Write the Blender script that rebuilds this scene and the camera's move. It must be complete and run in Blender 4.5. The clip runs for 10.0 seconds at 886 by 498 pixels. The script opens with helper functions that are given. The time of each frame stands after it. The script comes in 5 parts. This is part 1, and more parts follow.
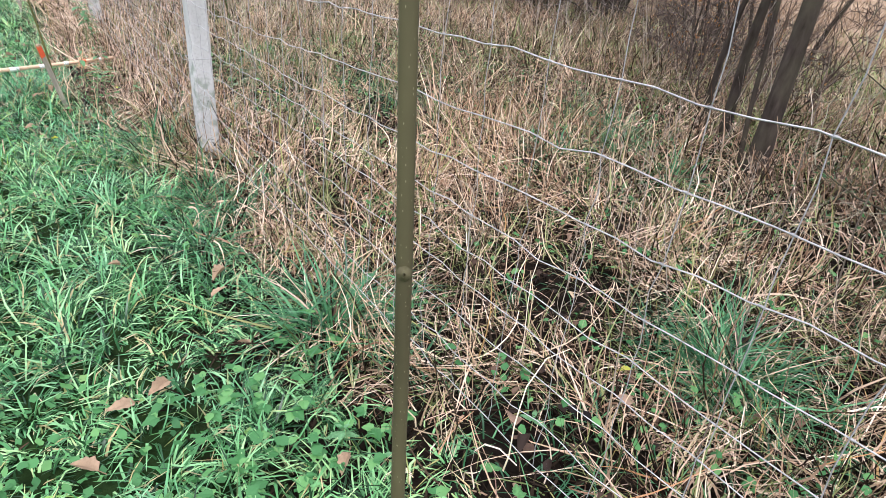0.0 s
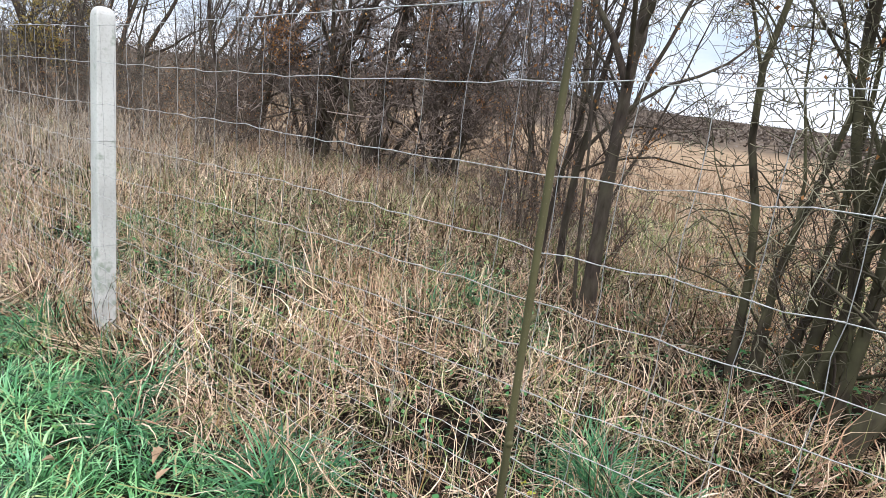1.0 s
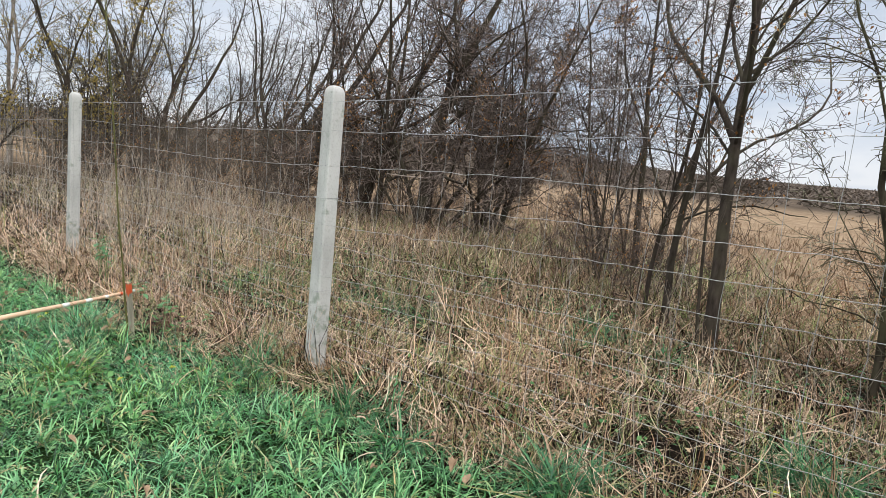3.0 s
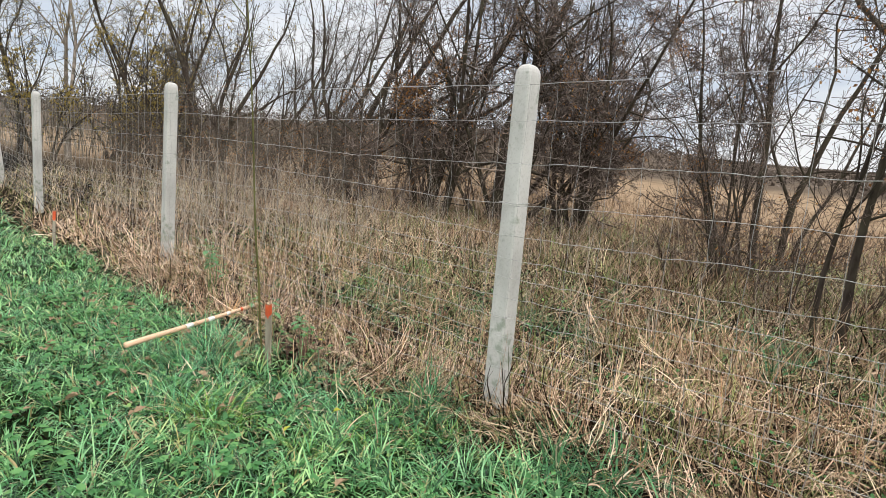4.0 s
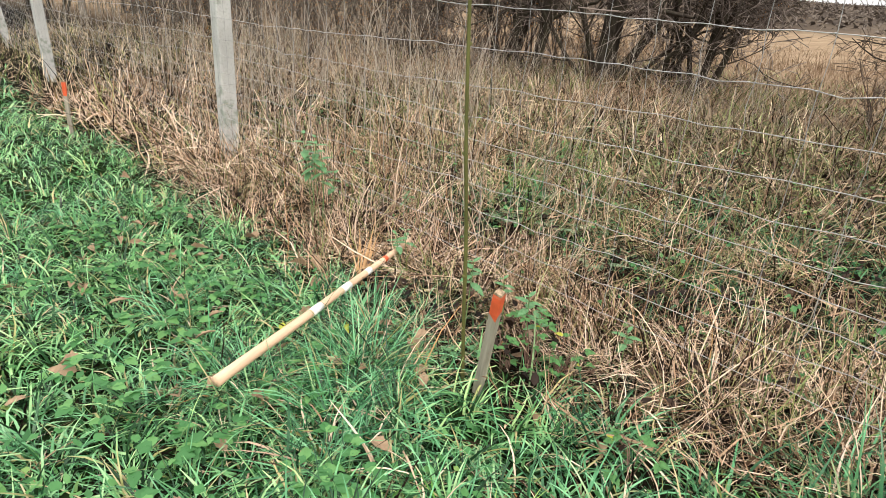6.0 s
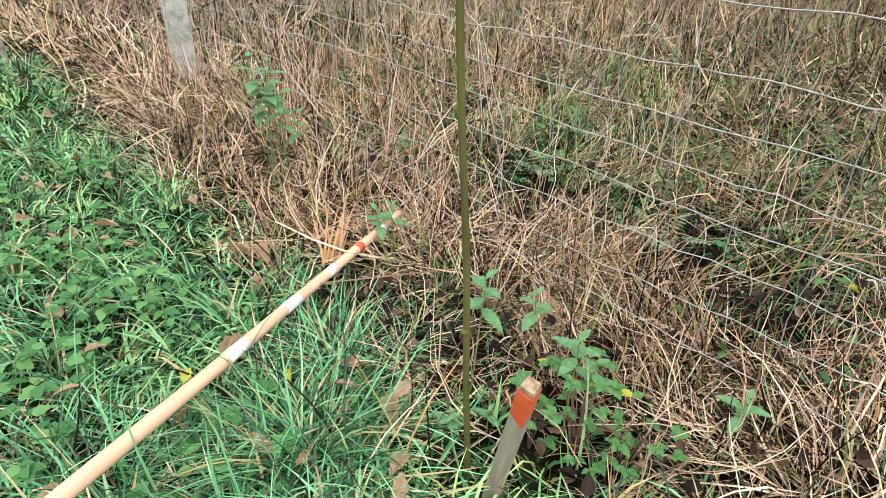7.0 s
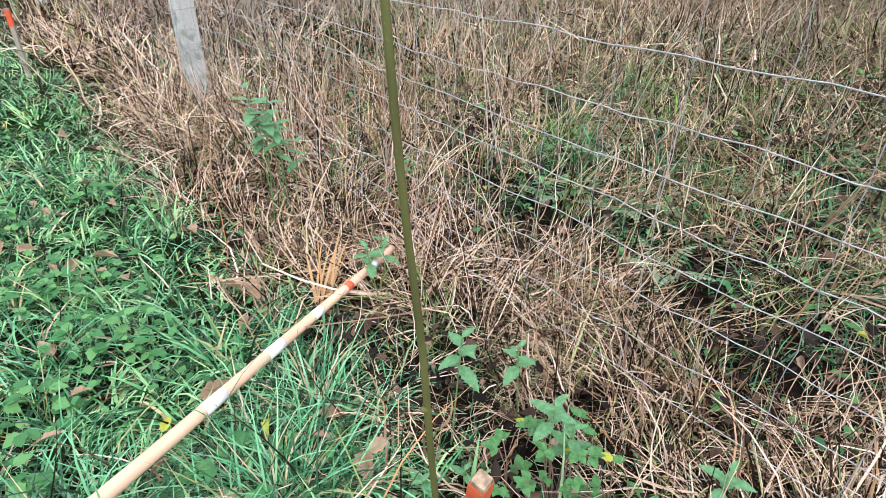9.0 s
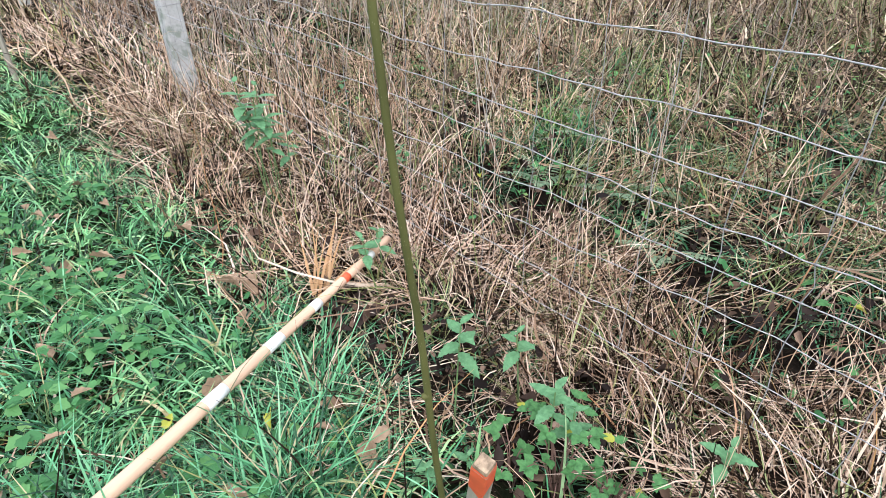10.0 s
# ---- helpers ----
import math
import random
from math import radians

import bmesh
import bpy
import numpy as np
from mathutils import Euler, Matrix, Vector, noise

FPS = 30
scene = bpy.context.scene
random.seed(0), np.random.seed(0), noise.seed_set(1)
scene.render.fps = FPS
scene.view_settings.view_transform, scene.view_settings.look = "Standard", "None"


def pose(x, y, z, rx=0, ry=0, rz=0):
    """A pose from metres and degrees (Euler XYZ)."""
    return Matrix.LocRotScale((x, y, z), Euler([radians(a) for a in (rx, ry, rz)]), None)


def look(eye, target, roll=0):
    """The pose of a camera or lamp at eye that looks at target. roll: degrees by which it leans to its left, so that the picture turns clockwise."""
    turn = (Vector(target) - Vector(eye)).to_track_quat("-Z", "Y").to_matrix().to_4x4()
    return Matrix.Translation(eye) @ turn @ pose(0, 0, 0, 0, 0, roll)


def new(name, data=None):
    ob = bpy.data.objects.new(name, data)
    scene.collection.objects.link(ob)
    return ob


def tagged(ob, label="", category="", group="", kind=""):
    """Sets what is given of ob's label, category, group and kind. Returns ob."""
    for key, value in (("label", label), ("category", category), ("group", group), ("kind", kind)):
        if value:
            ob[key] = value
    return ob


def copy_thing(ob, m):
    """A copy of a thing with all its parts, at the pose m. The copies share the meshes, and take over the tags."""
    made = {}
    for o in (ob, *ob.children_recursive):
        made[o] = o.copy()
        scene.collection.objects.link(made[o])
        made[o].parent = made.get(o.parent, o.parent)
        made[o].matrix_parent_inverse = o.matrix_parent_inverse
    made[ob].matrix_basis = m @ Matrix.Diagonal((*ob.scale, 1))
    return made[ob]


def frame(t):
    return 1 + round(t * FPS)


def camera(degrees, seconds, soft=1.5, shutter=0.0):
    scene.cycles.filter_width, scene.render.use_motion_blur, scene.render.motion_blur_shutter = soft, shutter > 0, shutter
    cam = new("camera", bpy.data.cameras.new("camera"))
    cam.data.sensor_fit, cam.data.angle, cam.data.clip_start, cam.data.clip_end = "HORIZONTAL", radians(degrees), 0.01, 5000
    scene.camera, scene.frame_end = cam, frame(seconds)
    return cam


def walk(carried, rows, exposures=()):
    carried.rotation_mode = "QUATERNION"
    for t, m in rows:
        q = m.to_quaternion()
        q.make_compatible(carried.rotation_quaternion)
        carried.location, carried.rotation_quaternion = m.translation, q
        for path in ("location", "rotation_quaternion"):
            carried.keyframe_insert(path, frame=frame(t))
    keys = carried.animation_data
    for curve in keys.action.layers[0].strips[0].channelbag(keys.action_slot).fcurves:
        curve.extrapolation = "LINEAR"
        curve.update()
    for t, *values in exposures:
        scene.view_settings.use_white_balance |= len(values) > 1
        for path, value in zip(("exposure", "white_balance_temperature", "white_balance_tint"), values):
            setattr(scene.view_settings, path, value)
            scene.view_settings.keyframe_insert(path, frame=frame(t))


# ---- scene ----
cam = camera(75.0, 10.0, soft=0.65)

PATH = [
    (0, (-0.785, -3.34, 1.285), (0.194, -2.064, 0.391), 5.2),
    (0.2, (-0.884, -3.379, 1.328), (0.204, -2.119, 0.544), 6.2),
    (0.5, (-1.018, -3.391, 1.478), (0.189, -2.178, 0.803), 7.3),
    (1, (-1.298, -3.416, 1.552), (0.121, -2.331, 1.112), 7.0),
    (1.5, (-1.528, -3.47, 1.567), (0.009, -2.492, 1.306), 6.8),
    (2, (-1.791, -3.44, 1.538), (-0.268, -2.436, 1.297), 6.6),
    (2.5, (-2.096, -3.221, 1.506), (-0.599, -2.179, 1.263), 6.3),
    (3, (-2.346, -2.803, 1.405), (-0.909, -1.682, 1.151), 5.6),
    (3.2, (-2.358, -2.573, 1.371), (-0.949, -1.42, 1.107), 5.2),
    (4.3, (-2.428, -1.34, 1.351), (-1.075, -0.134, 1.032), 5.0),
    (4.5, (-2.394, -1.117, 1.31), (-1.057, 0.096, 0.953), 5.0),
    (5, (-2.279, -0.55, 1.265), (-0.976, 0.658, 0.787), 5.2),
    (5.5, (-2.117, -0.073, 1.247), (-0.85, 1.11, 0.627), 4.7),
    (5.7, (-1.995, 0.085, 1.215), (-0.741, 1.256, 0.551), 4.5),
    (6.8, (-1.215, 0.78, 1.028), (-0.087, 1.914, 0.118), 2.2),
    (7, (-1.147, 0.821, 1.017), (-0.054, 1.944, 0.052), 2.3),
    (7.5, (-1.001, 0.83, 1.006), (-0.013, 1.934, -0.086), 1.8),
    (8, (-0.983, 0.841, 0.997), (-0.068, 1.953, -0.147), 1.3),
    (8.5, (-1.003, 0.847, 1.077), (-0.062, 2.011, 0.007), 1.3),
    (9, (-1.014, 0.819, 1.112), (0.01, 1.993, 0.132), 1.2),
    (9.5, (-1.014, 0.819, 1.108), (0.025, 1.975, 0.123), 0.3),
    (10, (-1.013, 0.816, 1.105), (0.008, 1.972, 0.1), -0.6),
]
WHITE = [(0, 0.54, 5900, 17), (0.5, 0.57, 5950, 14), (1, 0.53, 6000, 12), (2, 0.36, 6150, 11), (2.5, 0.26, 6230, 10), (3.2, 0.08, 6320, 10), (4.5, 0.25, 6680, 10), (5.5, 0.35, 6750, 10), (7, 0.37, 6500, 11), (8, 0.41, 6180, 11), (9, 0.44, 5860, 13), (10, 0.40, 5780, 13)]
walk(cam, [(t, look(eye, target, roll)) for t, eye, target, roll in PATH], WHITE)

# ---- light ----
world = bpy.data.worlds.new("overcast_sky")
scene.world = world
world.use_nodes = True
wn, wl = world.node_tree.nodes, world.node_tree.links
wn.clear()
w_out = wn.new("ShaderNodeOutputWorld")
w_bg = wn.new("ShaderNodeBackground")
w_sky = wn.new("ShaderNodeTexSky")
w_sky.sky_type, w_sky.sun_disc = "NISHITA", False
w_sky.sun_elevation, w_sky.sun_rotation = radians(32), radians(200)
w_dim = wn.new("ShaderNodeVectorMath")
w_dim.operation = "SCALE"
w_dim.inputs[3].default_value = 0.10
w_pos = wn.new("ShaderNodeTexCoord")
w_map = wn.new("ShaderNodeMapping")
w_map.inputs["Scale"].default_value = (1.2, 1.2, 4.5)
w_noise = wn.new("ShaderNodeTexNoise")
w_noise.inputs["Scale"].default_value = 2.6
w_noise.inputs["Detail"].default_value = 6
w_ramp = wn.new("ShaderNodeValToRGB")
w_ramp.color_ramp.elements[0].position, w_ramp.color_ramp.elements[0].color = 0.36, (0.60, 0.68, 0.80, 1)
w_ramp.color_ramp.elements[1].position, w_ramp.color_ramp.elements[1].color = 0.60, (0.93, 0.94, 0.97, 1)
w_mix = wn.new("ShaderNodeMix")
w_mix.data_type = "RGBA"
w_mix.inputs["Factor"].default_value = 0.88
wl.new(w_sky.outputs[0], w_dim.inputs[0])
wl.new(w_pos.outputs["Generated"], w_map.inputs[0])
wl.new(w_map.outputs[0], w_noise.inputs["Vector"])
wl.new(w_noise.outputs["Fac"], w_ramp.inputs[0])
wl.new(w_dim.outputs[0], w_mix.inputs["A"])
wl.new(w_ramp.outputs[0], w_mix.inputs["B"])
# an overcast sky is brighter overhead than at the horizon
w_sep = wn.new("ShaderNodeSeparateXYZ")
w_rise = wn.new("ShaderNodeMapRange")
w_rise.data_type = "FLOAT_VECTOR"
w_rise.inputs[7].default_value = (0.36, 0.36, 0.36)
w_rise.inputs[8].default_value = (1.0, 1.0, 1.0)
w_rise.inputs[9].default_value = (1.02, 1.02, 1.02)
w_rise.inputs[10].default_value = (3.5, 3.3, 3.0)
w_mul = wn.new("ShaderNodeVectorMath")
w_mul.operation = "MULTIPLY"
wl.new(w_pos.outputs["Generated"], w_sep.inputs[0])
wl.new(w_sep.outputs["Z"], w_rise.inputs[6])
wl.new(w_mix.outputs["Result"], w_mul.inputs[0])
wl.new(w_rise.outputs[1], w_mul.inputs[1])
wl.new(w_mul.outputs[0], w_bg.inputs["Color"])
w_bg.inputs["Strength"].default_value = 0.9
wl.new(w_bg.outputs[0], w_out.inputs[0])

sun = new("sun", bpy.data.lights.new("sun", "SUN"))
sun.data.energy, sun.data.angle, sun.data.color = 1.5, radians(20), (1.0, 0.94, 0.86)
sun.matrix_world = look((-6, -9, 9), (0, 0, 0))

# ---- materials ----


def shader(name, rough=0.8, spec=0.3, metal=0.0):
    m = bpy.data.materials.new(name)
    m.use_nodes = True
    b = m.node_tree.nodes["Principled BSDF"]
    b.inputs["Roughness"].default_value = rough
    b.inputs["Specular IOR Level"].default_value = spec
    b.inputs["Metallic"].default_value = metal
    return m, m.node_tree.nodes, m.node_tree.links, b


def ramp(nodes, stops):
    r = nodes.new("ShaderNodeValToRGB")
    e = r.color_ramp.elements
    while len(e) < len(stops):
        e.new(0.5)
    for k, (p, c) in enumerate(stops):
        e[k].position, e[k].color = p, (*c, 1)
    return r


def noise_tex(nodes, links, scale, detail=4, stretch=None, rough=0.55):
    n = nodes.new("ShaderNodeTexNoise")
    n.inputs["Scale"].default_value, n.inputs["Detail"].default_value = scale, detail
    n.inputs["Roughness"].default_value = rough
    c = nodes.new("ShaderNodeTexCoord")
    src = c.outputs["Object"]
    if stretch:
        mp = nodes.new("ShaderNodeMapping")
        mp.inputs["Scale"].default_value = stretch
        links.new(src, mp.inputs[0])
        src = mp.outputs[0]
    links.new(src, n.inputs["Vector"])
    return n


def blend(nodes, links, fac, a, b, mode="MIX"):
    x = nodes.new("ShaderNodeMix")
    x.data_type, x.blend_type = "RGBA", mode
    for sock, v in ((x.inputs["Factor"], fac), (x.inputs["A"], a), (x.inputs["B"], b)):
        if isinstance(v, (int, float)):
            sock.default_value = v
        elif isinstance(v, tuple):
            sock.default_value = (*v, 1)
        else:
            links.new(v, sock)
    return x.outputs["Result"]


def bump(nodes, links, b, height, strength, dist):
    n = nodes.new("ShaderNodeBump")
    n.inputs["Strength"].default_value, n.inputs["Distance"].default_value = strength, dist
    links.new(height, n.inputs["Height"])
    links.new(n.outputs[0], b.inputs["Normal"])


def leafy(name, stops, rough=0.5, spec=0.35, through_light=0.3, patch=0.35, patch_scale=1.3, poor=(0.55, 0.55, 0.55), rich=(1.25, 1.25, 1.25)):
    """Blades and leaves: each blade its own tint, patches of lighter and darker growth, light coming through."""
    m, n, l, b = shader(name, rough, spec)
    g = n.new("ShaderNodeNewGeometry")
    r = ramp(n, stops)
    l.new(g.outputs["Random Per Island"], r.inputs[0])
    t = noise_tex(n, l, patch_scale, 3)
    tr = ramp(n, [(0.3, poor), (0.7, rich)])
    l.new(t.outputs["Fac"], tr.inputs[0])
    col = blend(n, l, patch, r.outputs[0], tr.outputs[0], "MULTIPLY")
    l.new(col, b.inputs["Base Color"])
    tl = n.new("ShaderNodeBsdfTranslucent")
    l.new(col, tl.inputs["Color"])
    mx = n.new("ShaderNodeMixShader")
    mx.inputs[0].default_value = through_light
    l.new(b.outputs[0], mx.inputs[1])
    l.new(tl.outputs[0], mx.inputs[2])
    l.new(mx.outputs[0], n["Material Output"].inputs["Surface"])
    return m


# the near-black low stops of both greens stand in for shade between blades
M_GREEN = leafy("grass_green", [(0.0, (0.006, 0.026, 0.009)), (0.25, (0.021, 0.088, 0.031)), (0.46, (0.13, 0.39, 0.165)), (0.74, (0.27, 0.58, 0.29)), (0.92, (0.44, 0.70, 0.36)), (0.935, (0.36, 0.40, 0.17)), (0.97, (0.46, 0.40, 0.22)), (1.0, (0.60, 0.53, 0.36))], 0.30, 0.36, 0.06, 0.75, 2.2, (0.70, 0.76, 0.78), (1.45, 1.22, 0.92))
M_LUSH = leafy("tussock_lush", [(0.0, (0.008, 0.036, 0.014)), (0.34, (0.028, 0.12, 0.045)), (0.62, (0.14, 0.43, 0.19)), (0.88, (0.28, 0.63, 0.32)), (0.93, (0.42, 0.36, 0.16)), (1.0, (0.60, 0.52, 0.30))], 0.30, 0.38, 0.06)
M_LIME = leafy("tussock_yellow_green", [(0.0, (0.02, 0.06, 0.008)), (0.4, (0.10, 0.26, 0.04)), (0.8, (0.30, 0.52, 0.11)), (1.0, (0.62, 0.58, 0.24))], 0.42, 0.3, 0.06)
# kept dark so that its colour carries the shade under the tall blades
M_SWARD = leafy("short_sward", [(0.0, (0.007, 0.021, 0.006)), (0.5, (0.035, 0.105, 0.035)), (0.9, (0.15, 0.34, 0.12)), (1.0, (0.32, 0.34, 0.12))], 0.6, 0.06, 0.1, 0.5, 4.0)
M_TUFT = leafy("tussock_green", [(0.0, (0.018, 0.08, 0.03)), (0.5, (0.05, 0.19, 0.075)), (0.9, (0.13, 0.34, 0.14)), (0.95, (0.50, 0.43, 0.22)), (1.0, (0.58, 0.50, 0.30))], 0.35, 0.45, 0.15)
# roughly the first third of both straw ramps is gap shade put into colour
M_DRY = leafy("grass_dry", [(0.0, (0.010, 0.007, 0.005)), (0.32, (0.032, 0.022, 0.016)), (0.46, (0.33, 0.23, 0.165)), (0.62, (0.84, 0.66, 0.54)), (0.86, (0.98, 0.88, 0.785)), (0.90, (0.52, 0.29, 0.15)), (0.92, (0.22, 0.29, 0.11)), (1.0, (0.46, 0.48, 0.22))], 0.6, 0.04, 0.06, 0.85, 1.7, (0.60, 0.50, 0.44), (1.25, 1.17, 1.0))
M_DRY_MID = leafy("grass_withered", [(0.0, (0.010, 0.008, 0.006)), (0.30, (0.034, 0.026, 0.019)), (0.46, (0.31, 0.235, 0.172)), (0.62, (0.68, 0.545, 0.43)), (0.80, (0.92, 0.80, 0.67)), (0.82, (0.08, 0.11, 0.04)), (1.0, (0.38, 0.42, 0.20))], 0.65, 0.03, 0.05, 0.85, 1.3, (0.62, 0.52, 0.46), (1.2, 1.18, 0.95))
M_OLIVE = leafy("grass_olive", [(0.0, (0.03, 0.05, 0.015)), (0.5, (0.20, 0.26, 0.09)), (1.0, (0.52, 0.54, 0.26))], 0.5, 0.1, 0.1, 0.5, 1.0)
M_FARWOOD = leafy("far_wood", [(0.0, (0.10, 0.080, 0.066)), (1.0, (0.19, 0.155, 0.128))], 0.9, 0.1, 0.0, 0.5, 0.05)
M_REED = leafy("orange_straw", [(0.0, (0.36, 0.19, 0.08)), (1.0, (0.72, 0.46, 0.24))], 0.55, 0.2, 0.1, 0.3, 6)
# near-black blades laid low in place of the shade in grass gaps
M_THATCH = leafy("gap_dark_thatch", [(0.0, (0.004, 0.003, 0.0025)), (0.6, (0.013, 0.0095, 0.007)), (1.0, (0.045, 0.032, 0.022))], 0.9, 0.01, 0.0, 0.4, 2.0)
M_DRY_BROWN = leafy("grass_rust", [(0.0, (0.05, 0.028, 0.016)), (0.3, (0.28, 0.165, 0.10)), (0.6, (0.56, 0.37, 0.24)), (1.0, (0.74, 0.54, 0.36))], 0.6, 0.04, 0.10, 0.5, 0.9)
M_DRYFAR = leafy("field_grass", [(0.0, (0.20, 0.13, 0.08)), (0.5, (0.34, 0.24, 0.155)), (1.0, (0.45, 0.34, 0.23))], 0.7, 0.2, 0.1, 0.5, 0.25)
M_WEED = leafy("brown_weed", [(0.0, (0.035, 0.024, 0.018)), (0.4, (0.15, 0.11, 0.08)), (0.8, (0.42, 0.32, 0.235)), (1.0, (0.66, 0.55, 0.42))], 0.85, 0.03, 0.0, 0.4, 0.8)
M_DEADLEAF = leafy("clinging_dead_leaf", [(0.0, (0.08, 0.055, 0.040)), (0.45, (0.22, 0.155, 0.11)), (0.85, (0.44, 0.32, 0.22)), (1.0, (0.62, 0.48, 0.34))], 0.8, 0.03, 0.1, 0.5, 0.9)
M_STALK = leafy("dead_stalk", [(0.0, (0.14, 0.11, 0.085)), (0.5, (0.40, 0.335, 0.265)), (1.0, (0.72, 0.64, 0.53))], 0.8, 0.2, 0.0, 0.3)
M_HERB = leafy("herb_leaf", [(0.0, (0.04, 0.15, 0.045)), (0.6, (0.09, 0.28, 0.085)), (0.95, (0.17, 0.38, 0.12)), (1.0, (0.28, 0.42, 0.12))], 0.45, 0.35, 0.3, 0.2, 6)
M_NETTLE = leafy("nettle_leaf", [(0.0, (0.050, 0.17, 0.068)), (1.0, (0.16, 0.33, 0.155))], 0.5, 0.2, 0.2, 1.0, 110, (0.72, 0.76, 0.74), (1.25, 1.22, 1.2))
M_FERN = leafy("fern_leaf", [(0.0, (0.17, 0.27, 0.15)), (1.0, (0.35, 0.45, 0.27))], 0.5, 0.3, 0.3, 0.3, 30)
M_BRAMBLE = leafy("bramble_leaf", [(0.0, (0.035, 0.15, 0.055)), (0.85, (0.060, 0.20, 0.080)), (1.0, (0.26, 0.38, 0.08))], 0.5, 0.2, 0.2, 1.0, 110, (0.68, 0.72, 0.7), (1.3, 1.28, 1.15))
M_YELLOW = leafy("yellow_leaf", [(0.0, (0.75, 0.52, 0.03)), (1.0, (0.52, 0.55, 0.08))], 0.5, 0.35, 0.35, 0.2, 20)
M_LITTER = leafy("fallen_leaf_brown", [(0.0, (0.06, 0.032, 0.022)), (0.45, (0.17, 0.098, 0.058)), (0.82, (0.32, 0.20, 0.115)), (1.0, (0.54, 0.42, 0.30))], 0.65, 0.2, 0.15, 0.6, 60)
M_MULCH = leafy("rotting_leaf", [(0.0, (0.010, 0.007, 0.006)), (0.55, (0.040, 0.026, 0.020)), (0.88, (0.13, 0.080, 0.054)), (1.0, (0.34, 0.23, 0.16))], 0.6, 0.12, 0.05, 0.5, 60)
M_TREELEAF = leafy("withered_leaf", [(0.0, (0.22, 0.10, 0.035)), (0.6, (0.42, 0.20, 0.07)), (1.0, (0.56, 0.32, 0.11))], 0.7, 0.2, 0.3)
M_TREELEAF_Y = leafy("yellowing_leaf", [(0.0, (0.30, 0.22, 0.06)), (1.0, (0.46, 0.36, 0.10))], 0.7, 0.2, 0.3)


def bark(name, dark, light, moss=None, amount=0.5):
    m, n, l, b = shader(name, 0.9, 0.1)
    t = noise_tex(n, l, 22, 6, (1, 1, 0.25))
    r = ramp(n, [(0.3, dark), (0.7, light)])
    l.new(t.outputs["Fac"], r.inputs[0])
    col = r.outputs[0]
    if moss:
        t2 = noise_tex(n, l, 3.2, 4)
        r2 = ramp(n, [(0.42, (0, 0, 0)), (0.62, (amount, amount, amount))])
        l.new(t2.outputs["Fac"], r2.inputs[0])
        col = blend(n, l, r2.outputs[0], col, moss)
    l.new(col, b.inputs["Base Color"])
    bump(n, l, b, t.outputs["Fac"], 0.6, 0.01)
    return m


M_BARK = bark("bark_dark", (0.026, 0.020, 0.016), (0.085, 0.068, 0.055), (0.095, 0.088, 0.055), 0.5)
M_BARK_MOSS = bark("bark_olive", (0.026, 0.021, 0.015), (0.090, 0.076, 0.054), (0.115, 0.112, 0.060), 0.8)
M_BARK_PALE = bark("bark_pale", (0.18, 0.15, 0.12), (0.46, 0.40, 0.34), (0.12, 0.11, 0.08), 0.6)
M_TWIG = leafy("twig", [(0.0, (0.040, 0.030, 0.025)), (0.6, (0.095, 0.075, 0.062)), (1.0, (0.22, 0.18, 0.15))], 0.85, 0.1, 0.0, 0.2)
M_TWIG_OLIVE = leafy("twig_olive", [(0.0, (0.05, 0.043, 0.028)), (0.55, (0.15, 0.135, 0.088)), (1.0, (0.44, 0.42, 0.30))], 0.85, 0.12, 0.0, 0.2)
M_TWIG_PLUM = leafy("twig_plum", [(0.0, (0.06, 0.047, 0.040)), (0.6, (0.17, 0.135, 0.115)), (1.0, (0.36, 0.30, 0.26))], 0.85, 0.1, 0.0, 0.2)
M_BRUSH = leafy("twig_grey", [(0.0, (0.062, 0.056, 0.044)), (0.6, (0.142, 0.129, 0.103)), (1.0, (0.30, 0.275, 0.225))], 0.85, 0.1, 0.0, 0.4, 0.4)
M_TWIG_RED = leafy("twig_reddish", [(0.0, (0.058, 0.042, 0.034)), (0.6, (0.13, 0.098, 0.078)), (1.0, (0.27, 0.215, 0.175))], 0.85, 0.1, 0.0, 0.2)


